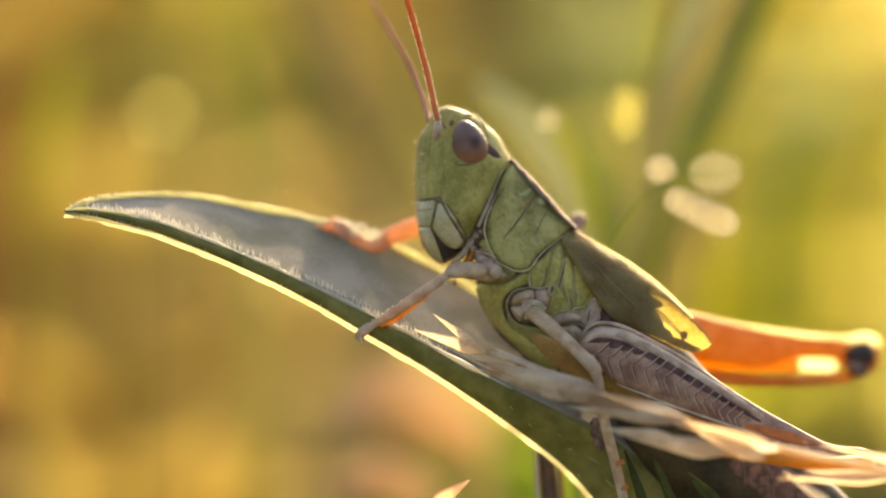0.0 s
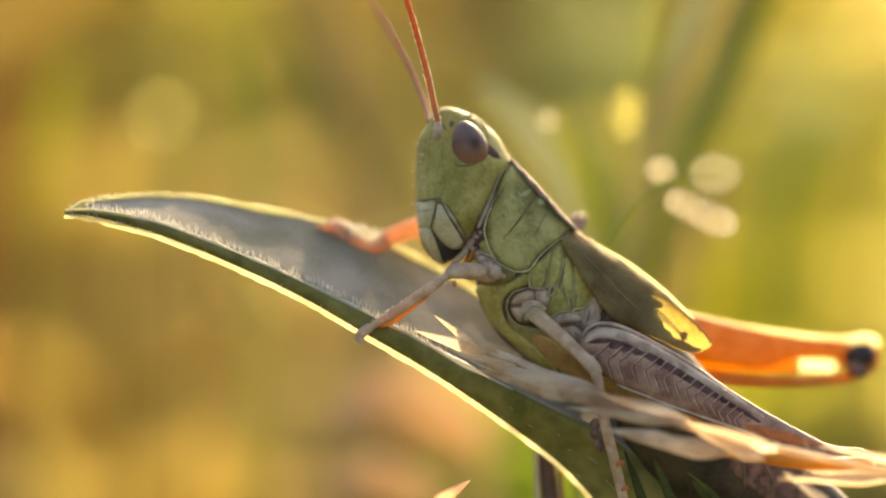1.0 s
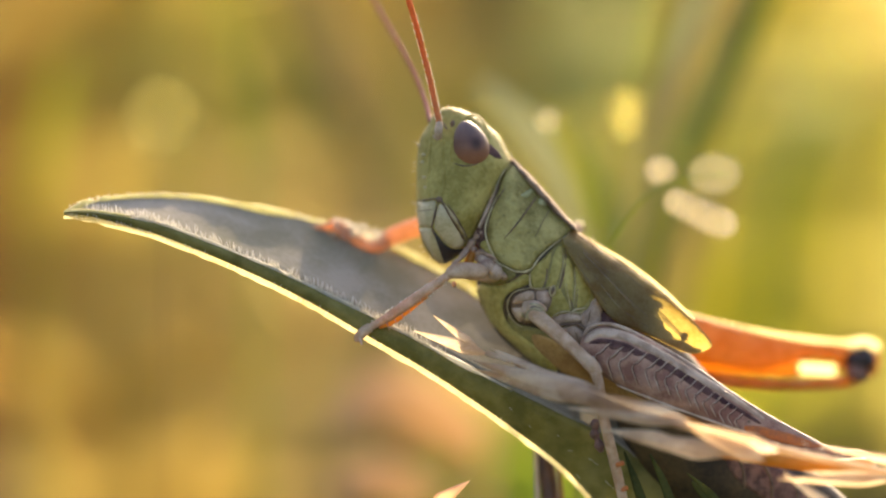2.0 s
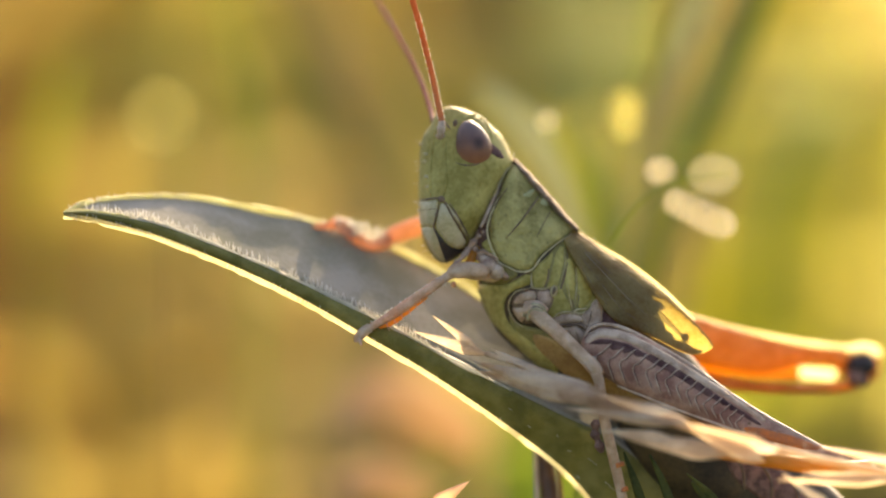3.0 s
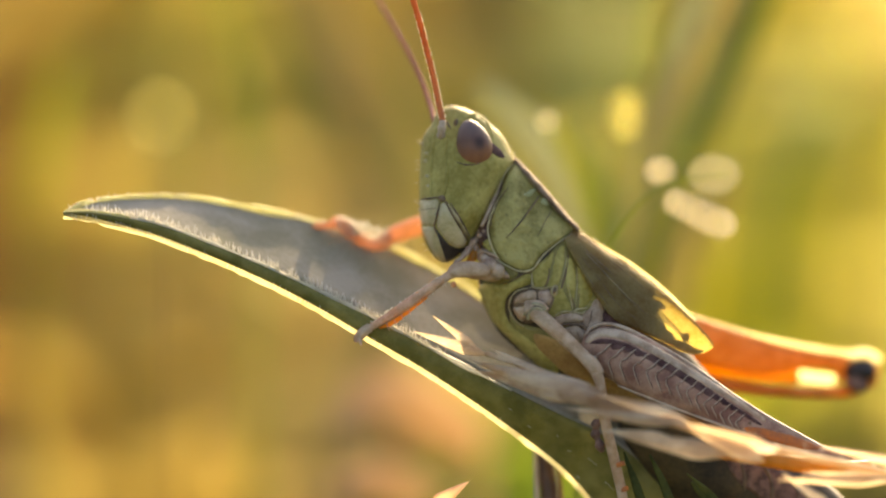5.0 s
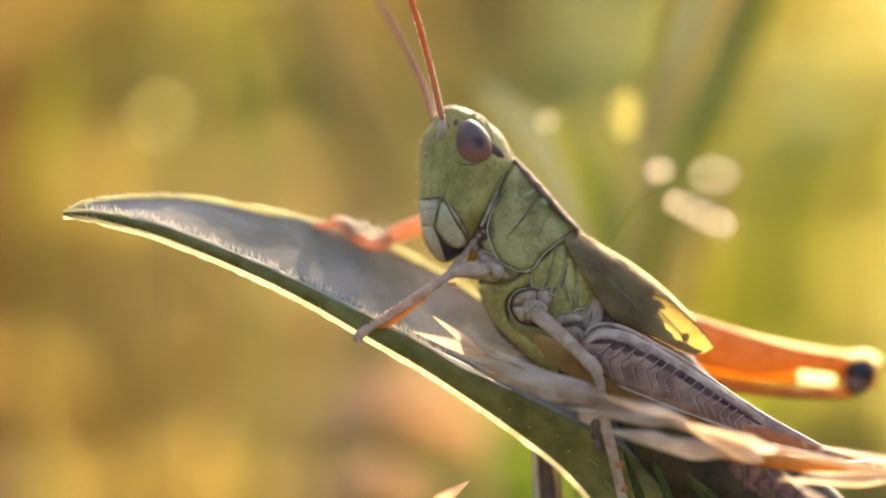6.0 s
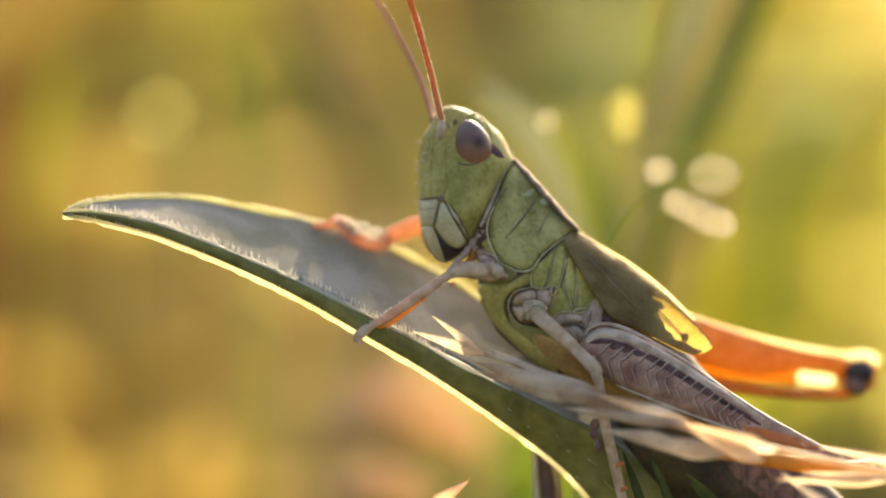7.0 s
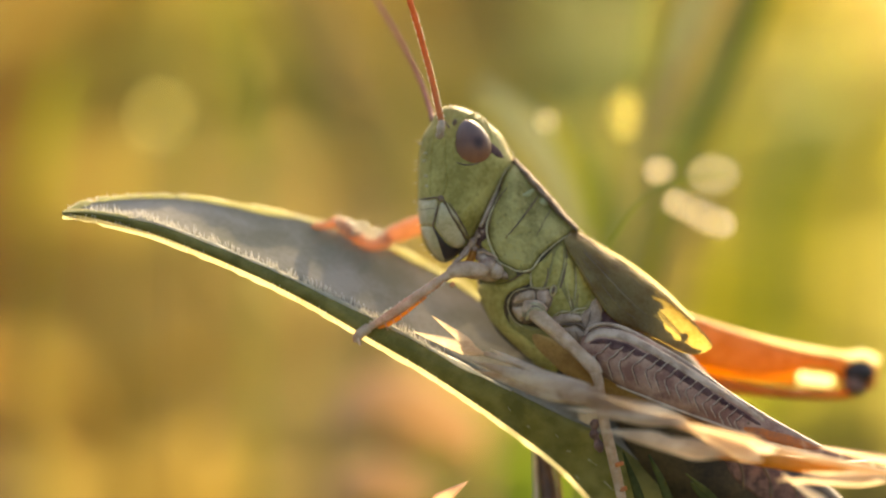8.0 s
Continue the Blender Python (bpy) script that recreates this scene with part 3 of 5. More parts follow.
    for a in ((-0.482, 2.91), (-0.517, 2.686), (-0.465, 2.221), (-0.413, 1.911), (-0.62, 3.203)):
        ball(drape(face, a[0], a[1], 0), 0.11, 0.06, 0.05, 10, 10, bm=bump)
    part("face_warts", bump, PALE, head)
    feelers = [part("antenna", feeler([(-0.017, 0.2, 3.707, 0.121, 0.121), (-0.017, 0.18, 3.948, 0.103, 0.103), (-0.138, 0.1, 4.497, 0.088, 0.088), (-0.293, 0, 5.269, 0.088, 0.088), (-0.533, -0.1, 6.247, 0.088, 0.088), (-0.774, -0.2, 7.154, 0.093, 0.093), (-1.237, -0.4, 8.708, 0.086, 0.086), (-1.921, -0.6, 10.823, 0.069, 0.069)]), ANTENNA, head, "orange-brown segmented antenna", at=(-0.017, 0.2, 3.707))]
    feelers.append(part("antenna", feeler([(-0.278, 1.6, 3.932, 0.09, 0.09), (-0.349, 2.2, 4.296, 0.08, 0.08), (-0.597, 3, 5.073, 0.075, 0.075), (-0.969, 3.6, 5.921, 0.075, 0.075), (-1.486, 4.2, 6.881, 0.075, 0.075), (-2.133, 5, 8.018, 0.07, 0.07), (-3.023, 6, 9.678, 0.06, 0.06)]), ROSE, head, "pinkish-brown segmented antenna", at=(-0.278, 1.6, 3.932)))
    part("scape", tube([(-0.052, 0.2, 3.5, 0.10, 0.1), (-0.034, 0.15, 3.671, 0.13, 0.12), (-0.01, 0.15, 3.82, 0.115, 0.115), (-0.02, 0.15, 3.93, 0.1, 0.1)], n=14), BEIGE, head, "pale first segment of the antenna")
    beads = bmesh.new()
    rng = random.Random(5)
    for p in spline([(-0.017, 0.18, 3.948), (-0.138, 0.1, 4.497), (-0.293, 0, 5.269), (-0.533, -0.1, 6.247), (-0.774, -0.2, 7.154)], 14):
        for turn in (-1, 1):
            if rng.random() < 0.75:
                q = Vector(p) + Vector((turn * 0.088, 0.03, rng.uniform(-0.03, 0.03)))
                tube([(*q, 0.018, 0.018), (q.x + turn * 0.035, q.y, q.z + 0.05, 0.006, 0.006)], n=5, steps=1, bm=beads)
    feelers.append(part("antenna_bristles", beads, HAIR, head, "tiny pale bristles", at=(-0.017, 0.2, 3.707), kind="stuff"))
    palps = tube([(1.212, 0.9, 0.641, 0.069, 0.069), (1.125, 0.8, 0.485, 0.121, 0.121), (1.038, 0.72, 0.346, 0.069, 0.069), (0.934, 0.65, 0.19, 0.121, 0.121), (0.812, 0.6, 0.017, 0.069, 0.069), (0.709, 0.55, -0.121, 0.104, 0.104), (0.57, 0.5, -0.276, 0.069, 0.069), (0.415, 0.5, -0.397, 0.086, 0.086), (0.328, 0.5, -0.466, 0.035, 0.035)], n=10)
    part("palp", palps, FLESH, head, "jointed brown feeler at the mouth")
    part("jaw_stripe", ridge([(0.172, 1.36), (0.379, 1.033), (0.585, 0.689), (0.74, 0.413)], face, 0.045, 0.04), RIDGE, head, "cream stripe beside the jaw")
    for px, pz, r in ((0.93, 0.224, 0.12), (0.775, 0.0, 0.11), (1.102, 0.413, 0.09), (1.016, 0.017, 0.10), (0.654, -0.172, 0.10), (1.24, 0.534, 0.07)):
        part("mouth_bead", ball((px * 1.003, 0.62, pz * 1.003), r, r, r * 0.9, 20, 10), FLESH, head)
    part("palp", tube([(1.075, 1, 0.277, 0.139, 0.139), (1.004, 0.8, -0.069, 0.138, 0.138), (0.796, 0.7, -0.467, 0.121, 0.121)], n=10), AMBER, head, "orange feeler at the mouth")

    # pronotum and side plates
    shield = [(2.239, 2.617), (1.997, 2.256), (1.722, 1.653), (1.446, 1.05), (1.36, 0.62), (1.481, 0.155), (1.653, -0.241), (2.084, -0.534), (2.428, -0.654), (2.738, -0.568), (2.996, -0.189), (3.461, 0.189), (3.892, 0.448), (4.133, 0.603), (3.461, 1.36), (2.772, 2.084)]
    part("pronotum", plate(shield, tree, 0.13, 0.09, 0.2, mirror=DEPTH, wave=0.05), SHIELD, ob, "green saddle-shaped shield behind the head")
    rim = ridge([(2.17, 2.497), (1.946, 2.152), (1.687, 1.567), (1.412, 0.982), (1.343, 0.568), (1.481, 0.086), (1.687, -0.293), (2.101, -0.568), (2.445, -0.689), (2.755, -0.603), (3.031, -0.224), (3.478, 0.155), (3.857, 0.396)], tree, 0.028, 0.125, mirror=DEPTH, taper=True)
    tube([(2.223, 1.32, 2.588, 0.035, 0.035), (1.992, 0.88, 2.147, 0.026, 0.026), (1.745, 0.56, 1.607, 0.026, 0.026), (1.467, 0.36, 1.036, 0.026, 0.026), (1.363, 0.27, 0.604, 0.026, 0.026), (1.465, 0.17, 0.121, 0.026, 0.026), (1.654, 0.12, -0.258, 0.026, 0.026)], n=8, bm=rim)
    part("pronotum_rim", rim, PALE, ob, "pale rim of the shield")
    marks = ridge([(2.876, 1.567), (2.617, 1.188), (2.273, 0.706), (1.963, 0.327)], tree, 0.024, 0.15)
    ridge([(3.272, 1.188), (3.065, 0.809), (2.858, 0.362)], tree, 0.014, 0.15, marks)
    ridge([(1.997, 1.825), (1.791, 1.429), (1.619, 0.964), (1.584, 0.62)], tree, 0.022, 0.15, marks)
    part("pronotum_grooves", marks, SEAM, ob, "brown furrows of the shield")
    for outline in ([(2.273, 1.619), (2.428, 1.705), (2.652, 1.825), (2.807, 1.808), (2.79, 1.67), (2.617, 1.481), (2.376, 1.533)], [(2.945, 1.533), (3.099, 1.533), (3.272, 1.343), (3.134, 1.223), (2.945, 1.257), (2.841, 1.36)], [(3.358, 1.291), (3.547, 1.085), (3.754, 0.827), (3.582, 0.844), (3.375, 1.016)]):
        part("pale_patch", plate(outline, tree, 0.17, 0.05, 0.12), MINT, ob, "pale green patch on the shield")
    part("dorsal_disc", tube([(2.175, 1.6, 2.749, 0.10, 0.55), (2.454, 1.65, 2.436, 0.13, 0.8), (2.855, 1.7, 2.002, 0.14, 0.95), (3.326, 1.75, 1.463, 0.14, 1.0), (3.762, 1.75, 0.958, 0.13, 1.0), (4.18, 1.75, 0.575, 0.08, 0.8)], n=20, steps=6, rough=0.12), DORSAL, ob, "rough brown top of the shield")
    keel = ridge([(2.204, 1.997), (2.514, 1.705), (2.962, 1.291), (3.513, 0.775)], tree, 0.055, 0.07)
    part("pronotum_keel", keel, GREEN, ob, "pale side keel of the shield")

    plates = (
        ("prosternum", [(1.102, 0.017), (1.343, 0.086), (1.653, -0.327), (2.256, -0.706), (1.911, -1.016), (1.309, -1.016), (1.068, -0.585)], GREEN_DARK),
        ("breastplate", [(1.136, -1.102), (1.911, -1.085), (2.256, -0.93), (2.6, -0.775), (2.772, -1.016), (2.084, -1.36), (1.911, -1.791), (2.084, -2.256), (2.514, -2.566), (3.461, -3.427), (3.289, -3.909), (2.514, -3.168), (1.653, -2.307), (1.24, -1.705)], GREEN),
        ("side_plate", [(2.755, -0.706), (3.065, -0.362), (3.375, -0.121), (3.203, -0.844), (3.065, -1.223), (2.772, -1.154)], GREEN),
        ("side_plate", [(3.444, -0.086), (3.685, 0.086), (3.668, -0.499), (3.461, -1.223), (3.168, -1.188), (3.289, -0.809)], GREEN),
        ("side_plate", [(3.737, -0.293), (3.96, -0.396), (4.029, -1.016), (3.926, -1.842), (3.788, -1.36), (3.719, -0.844)], GREEN),
        ("side_plate", [(3.547, -1.102), (3.719, -1.36), (3.926, -1.911), (3.461, -2.135), (3.134, -2.049), (3.289, -1.533)], GREEN),
        ("side_plate", [(4.064, -0.499), (4.408, -1.016), (4.546, -1.446), (4.236, -1.842), (4.098, -1.705), (4.098, -1.102)], GREEN),
        ("hind_coxa", [(4.27, -1.963), (4.477, -1.842), (4.563, -1.636), (4.718, -1.533), (4.856, -1.756), (4.856, -2.101), (4.718, -2.393), (4.46, -2.531), (4.288, -2.307)], BEIGE),
        ("hind_trochanter", [(3.358, -2.152), (3.513, -1.997), (3.857, -1.946), (4.202, -2.015), (4.288, -2.204), (4.029, -2.239), (3.719, -2.239), (3.478, -2.376)], BEIGE),
        ("hind_trochanter", [(3.702, -2.445), (3.892, -2.359), (4.133, -2.376), (4.374, -2.566), (4.443, -2.79), (4.236, -2.979), (3.96, -2.772)], BEIGE),
        ("flank", [(2.772, -2.566), (3.461, -2.738), (4.236, -3.427), (4.753, -4.115), (4.408, -4.288), (3.547, -3.599), (2.945, -3.082)], OCHRE),
        ("flank", [(4.89, -3.909), (5.786, -4.253), (7.163, -4.839), (8.713, -5.407), (8.713, -5.837), (7.163, -5.321), (5.786, -4.735), (4.925, -4.46)], OCHRE),
    )
    part("thorax_wall", plate([(2.135, -0.241), (2.858, -0.499), (3.719, 0.276), (4.322, -0.499), (4.787, -1.446), (4.27, -2.221), (3.461, -2.256), (2.772, -1.016)], tree, 0.045, 0.1, 0.1), GREEN_DARK, ob, "dull green side of the thorax")
    part("thorax_fold", plate([(2.032, -1.98), (2.342, -2.256), (2.858, -2.393), (3.461, -2.6), (3.788, -3.117), (3.547, -3.461), (2.772, -2.945), (2.204, -2.531)], tree, 0.05, 0.1, 0.1), GREEN_DARK, ob, "dull green fold behind the leg base")
    for name, outline, mat in plates:
        part(name, plate(swell(outline, 0.035), tree, 0.13 if mat is BEIGE else 0.08, 0.08, 0.1 if mat is BEIGE else 0.12), mat, ob)
    part("dark_flank", plate([(4.753, -1.842), (5.183, -1.98), (5.7, -2.256), (6.13, -2.6), (5.614, -2.566), (5.097, -2.359), (4.821, -2.187)], tree, 0.09, 0.08, 0.06), DARK_BAND, ob, "dark purple flank under the wing")
    part("spiracle", ball(drape(tree, *(3.392, -1.274), 0.09), 0.121, 0.086, 0.189, 15, 14), RIDGE, ob, "cream-rimmed breathing hole")
    part("spiracle_slit", ball(drape(tree, *(3.392, -1.274), 0.15), 0.052, 0.069, 0.121, 15, 12), SEAM, ob)
    part("side_ridge", ridge([(3.099, -0.362), (3.134, -0.844), (2.996, -1.257)], tree, 0.014, 0.06), RIDGE, ob, "cream ridge between the side plates")
    part("side_ridge", ridge([(3.685, 0.017), (3.719, -0.499), (3.547, -1.154)], tree, 0.014, 0.06), RIDGE, ob, "cream ridge between the side plates")
    part("side_ridge", ridge([(4.047, -0.585), (4.081, -1.102), (4.029, -1.791)], tree, 0.014, 0.06), RIDGE, ob, "cream ridge between the side plates")
    part("side_ridge", ridge([(3.788, -0.947), (3.892, -1.533), (3.96, -1.911)], tree, 0.018, 0.06), RIDGE, ob, "cream ridge between the side plates")
    part("side_ridge", ridge([(3.341, -2.101), (3.547, -1.946), (3.857, -1.894), (4.202, -1.963), (4.374, -1.86)], tree, 0.024, 0.13), RIDGE, ob, "cream ridge between the side plates")
    part("side_ridge", ridge([(3.926, -1.98), (4.098, -1.842), (4.408, -1.808)], tree, 0.03, 0.12), RIDGE, ob, "cream ridge between the side plates")
    part("side_furrow", ridge([(3.186, -0.258), (3.22, -0.844), (3.065, -1.257)], tree, 0.022, 0.05), SEAM, ob, "dark furrow between the side plates")
    part("side_furrow", ridge([(3.771, 0.052), (3.788, -0.465), (3.616, -1.154), (3.461, -1.36)], tree, 0.025, 0.05), SEAM, ob, "dark furrow between the side plates")
    part("side_furrow", ridge([(4.133, -0.637), (4.167, -1.102), (4.115, -1.791)], tree, 0.02, 0.05), SEAM, ob, "dark furrow between the side plates")
    part("side_furrow", ridge([(3.857, -1.102), (3.943, -1.533), (4.064, -1.911)], tree, 0.018, 0.05), SEAM, ob, "dark furrow between the side plates")
    part("side_furrow", ridge([(1.997, -1.016), (2.256, -0.878), (2.514, -0.74), (2.738, -0.706)], tree, 0.018, 0.07), SEAM, ob, "dark furrow between the side plates")
    part("side_furrow", ridge([(3.461, -2.393), (3.651, -2.29), (3.926, -2.273), (4.202, -2.29), (4.374, -2.462), (4.477, -2.669)], tree, 0.045, 0.14), SEAM, ob, "dark furrow between the side plates")
    part("side_furrow", ridge([(3.892, -2.445), (3.943, -2.669), (3.995, -2.841)], tree, 0.012, 0.2), SEAM, ob, "dark furrow between the side plates")
    part("side_furrow", ridge([(4.064, -2.428), (4.167, -2.669), (4.202, -2.876)], tree, 0.012, 0.2), SEAM, ob, "dark furrow between the side plates")
    part("side_furrow", ridge([(4.511, -1.877), (4.477, -2.152), (4.374, -2.393)], tree, 0.02, 0.16), SEAM, ob, "dark furrow between the side plates")
    part("side_furrow", ridge([(4.546, -2.566), (4.684, -2.428), (4.821, -2.221), (4.89, -1.911), (4.821, -1.636)], tree, 0.03, 0.06), SEAM, ob, "dark furrow between the side plates")
    part("belly_patch", plate([(8.627, -6.182), (9.574, -6.32), (10.607, -6.836), (11.468, -7.559), (11.899, -8.162), (10.952, -8.334), (9.746, -7.645), (8.885, -6.957)], tree, 0.03, 0.12, 0.1), NECK, ob, "dark mottled purple-brown belly")
    for line in ([(5.269, -4.288), (5.614, -4.666), (5.751, -4.976)], [(6.474, -4.718), (6.819, -5.149), (6.922, -5.493)], [(8.885, -6.182), (9.161, -6.784), (9.195, -7.353)], [(9.66, -6.44), (9.987, -7.043), (10.022, -7.732)], [(10.435, -6.784), (10.779, -7.353), (10.814, -7.904)], [(11.124, -7.249), (11.434, -7.818), (11.468, -8.248)]):
        part("segment_edge", ridge(line, tree, 0.05, 0.03), SEAM, ob, "dark edge of a belly segment")

    # wings
    wing_rows = [(3.152, 1.75, -0.505, 1.532, 1.707), (4.284, 1.75, -1.289, 1.515, 1.916), (5.668, 1.5, -2.33, 1.6, 1.53), (7.045, 1.2, -3.453, 1.805, 1.076), (8.255, 1.1, -4.492, 1.873, 0.867), (9.469, 1.1, -5.567, 1.734, 0.763)]
    shape = tube(wing_rows, n=40, steps=5)
    roof = carrier(shape)
    shape.free()
    inner_shape = tube([(a[0], a[1], a[2], a[3] * 0.97, a[4] * 0.95) for a in wing_rows], n=40, steps=5)
    inner = carrier(inner_shape)
    inner_shape.free()
    outline = [(3.719, 0.293), (4.098, 0.585), (4.839, 0.069), (5.614, -0.43), (6.561, -1.136), (7.249, -1.791), (7.783, -2.325), (8.162, -2.772), (8.248, -2.979), (8.059, -3.117), (7.714, -3.22), (7.249, -3.117), (6.784, -2.876), (6.13, -2.566), (5.235, -2.152), (4.615, -1.36), (4.167, -0.568)]
    for back, tip in ((None, "dull green folded forewing with a sunlit yellow tip"), (DEPTH, "dull green folded forewing")):
        if back:
            outline = outline[:4] + [(6.13, -0.913), (6.406, -1.533), (6.302, -2.221)] + outline[12:]
        sheet = plate(outline, roof, 0.025, 0.12, 0.1, wave=0.02)
        if back:
            for v in sheet.verts:
                v.co.y = 2 * back - v.co.y
        wing = part("forewing", sheet, WING, ob, tip)
        # added opaque sheet, cut so that sun passes only at the wing tip
        under = plate([(3.771, 0.155), (4.133, 0.465), (4.839, -0.069), (5.614, -0.568), (6.302, -1.119), (6.681, -1.498), (6.819, -1.705), (6.578, -1.808), (6.612, -1.98), (6.784, -2.187), (6.819, -2.393), (7.026, -2.531), (7.112, -2.703), (7.404, -2.79), (7.714, -2.979), (7.973, -3.065), (7.749, -3.186), (7.249, -3.065), (6.784, -2.807), (6.13, -2.497), (5.269, -2.084), (4.684, -1.326), (4.236, -0.568)], inner, 0.02, 0.10, 0.1, smooth=2)
        if back:
            for v in under.verts:
                v.co.y = 2 * back - v.co.y
        part("hindwing_blocker", under, GREEN_DARK, ob, "unseen folded wing sheet that blocks the sun off all but the tip")
        if not back:
            part("wing_spot", plate([(7.318, -2.566), (7.456, -2.497), (7.542, -2.635), (7.439, -2.772), (7.318, -2.721)], inner, 0.02, 0.05, 0.05), OCHRE, wing, "small brown spot on the sunlit wing tip")
            for line in ([(4.029, 0.276), (4.753, -0.413), (5.614, -1.188), (6.561, -2.049), (7.68, -2.824)], [(4.15, -0.155), (4.753, -0.93), (5.441, -1.791), (6.302, -2.393)], [(4.098, 0.499), (4.839, -0.086), (5.614, -0.637), (6.561, -1.395), (7.249, -2.049)], [(4.236, 0.017), (5.097, -0.93), (5.958, -1.877), (6.991, -2.703)], [(4.098, 0.103), (4.839, -0.637), (5.614, -1.446), (6.474, -2.256)], [(4.408, 0.189), (5.183, -0.413), (6.13, -1.223), (6.991, -2.049), (7.508, -2.566)], [(4.098, -0.327), (4.58, -1.102), (5.183, -1.877)]):
                part("vein", ridge([p for p in line if p[0] < 6.5], roof, 0.014, 0.018), VEIN, wing)

    # pale ribbon in place of the sunlit rim of the wings
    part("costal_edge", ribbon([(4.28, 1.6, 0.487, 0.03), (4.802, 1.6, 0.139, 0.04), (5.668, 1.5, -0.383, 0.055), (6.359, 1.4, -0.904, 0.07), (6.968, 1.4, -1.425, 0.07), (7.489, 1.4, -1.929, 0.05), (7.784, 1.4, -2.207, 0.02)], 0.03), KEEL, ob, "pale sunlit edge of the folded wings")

    # near hind leg
    leg = thing("hind_leg", (4.477, -0.6, -2.727), "", "", parent=ob)
    rows = [(4.331, -0.29, -2.698, 0.172, 0.172), (4.535, -0.36, -2.835, 0.55, 0.378), (4.92, -0.43, -3.02, 0.70, 0.481), (5.85, -0.58, -3.455, 0.85, 0.549), (6.875, -0.65, -4.035, 0.79, 0.549), (8.045, -0.72, -4.64, 0.64, 0.48), (9.16, -0.79, -5.36, 0.60, 0.377), (10.52, -0.86, -5.90, 0.39, 0.257), (11.741, -0.94, -6.247, 0.205, 0.205), (12.591, -1.01, -6.415, 0.274, 0.239), (13.098, -1.08, -6.515, 0.171, 0.154)]
    thigh = tube(rows, n=28, steps=5)
    near = carrier(thigh)
    part("femur", thigh, PURPLE, leg, "swollen purple-brown femur with herringbone ribs")
    part("upper_keel", tube([(4.329, -0.36, -2.663, 0.069, 0.12), (4.501, -0.36, -2.405, 0.069, 0.12), (4.877, -0.43, -2.284, 0.069, 0.12), (5.51, -0.5, -2.403, 0.069, 0.12), (6.533, -0.65, -2.932, 0.069, 0.12), (7.558, -0.72, -3.548, 0.069, 0.12), (8.668, -0.79, -4.351, 0.069, 0.12), (9.694, -0.83, -5.018, 0.069, 0.12), (10.719, -0.86, -5.599, 0.068, 0.103), (11.569, -0.94, -6.059, 0.068, 0.103)], n=10), BEIGE, leg, "pale shining upper keel")
    part("lower_keel", ridge([(4.615, -3.254), (4.787, -3.719), (5.063, -3.995), (5.614, -4.253), (6.302, -4.529), (6.991, -4.804), (7.766, -5.097), (8.713, -5.441), (9.574, -5.751)], near, 0.04, 0.02, taper=False), RIB, leg, "pale lower keel")
    part("upper_band", plate([(4.339, -2.824), (4.477, -2.566), (4.787, -2.428), (5.131, -2.411), (5.614, -2.531), (6.302, -2.876), (7.163, -3.358), (8.024, -3.909), (8.885, -4.494), (9.746, -5.114), (9.729, -5.235), (8.851, -4.666), (7.99, -4.167), (7.129, -3.633), (6.302, -3.151), (5.648, -2.824), (5.131, -2.703), (4.753, -2.686), (4.477, -2.841)], near, 0.04, 0.07, 0.08), BEIGE, leg, "smooth shining beige band along the keel")
    part("dark_band", plate([(4.477, -2.876), (4.753, -2.738), (5.131, -2.755), (5.648, -2.893), (6.302, -3.237), (7.129, -3.702), (7.99, -4.236), (8.851, -4.753), (9.66, -5.286), (9.574, -5.338), (8.782, -4.856), (7.921, -4.391), (7.094, -3.857), (6.285, -3.392), (5.631, -3.031), (5.097, -2.893), (4.753, -2.893)], near, 0.012, 0.05, 0.05), DARK_BAND, leg, "dark purple band under the keel")
    part("orange_patch", plate([(9.195, -5.441), (9.66, -5.441), (10.125, -5.562), (10.745, -5.717), (11.33, -5.958), (11.606, -6.078), (11.124, -6.113), (10.521, -5.992), (9.918, -5.82), (9.402, -5.665)], near, 0.012, 0.06, 0.05), RUST, leg, "orange flush near the knee")
    part("dark_dot", ball(drape(near, 9.35, -5.304, 0.0), 0.05, 0.04, 0.05, 0, 10), SEAM, leg)
    rng = random.Random(77)
    axis = spline([(4.718, -3.186), (5.2, -3.375), (5.648, -3.461), (6.302, -3.651), (7.026, -4.029), (7.852, -4.546), (8.541, -4.942), (9.057, -5.235)], 12)
    at, last, step, count, before = 0.0, axis[0], 0.30, 0, None
    for p in axis:
        at += float(np.linalg.norm(p - last))
        last = p
        if count and at < step:
            continue
        at, count = 0.0, count + 1
        step = (0.37 - 0.008 * count) * rng.uniform(0.88, 1.12)
        k = 1 - 0.035 * count
        x0, z0 = p[0] + rng.uniform(-0.02, 0.02), p[1] + rng.uniform(-0.03, 0.03)
        low = k * rng.uniform(0.92, 1.05)
        up = k * rng.uniform(0.94, 1.05)
        upper = [(x0, z0), (x0 + 0.16 * up, z0 + 0.07 * up), (x0 + 0.36 * up, z0 + 0.27 * up), (x0 + 0.5 * up, z0 + 0.37 * up)]
        lower = [(x0, z0), (x0 - 0.03, z0 - 0.20 * low), (x0 + 0.05, z0 - 0.48 * low), (x0 + 0.13, z0 - 0.78 * low)]
        ribs = ridge(upper, near, 0.014, 0.02, steps=5)
        ridge(lower, near, 0.014, 0.02, ribs, steps=5)
        part("rib", ribs, RIB, leg)
        # dark threads drawn as the shadow line beside each rib
        dx = 0.035
        shadow_line = ridge([(a + dx, b - 0.02) for a, b in upper], near, 0.012, 0.01, steps=4)
        ridge([(a + dx, b) for a, b in lower], near, 0.010, 0.01, shadow_line, steps=4)
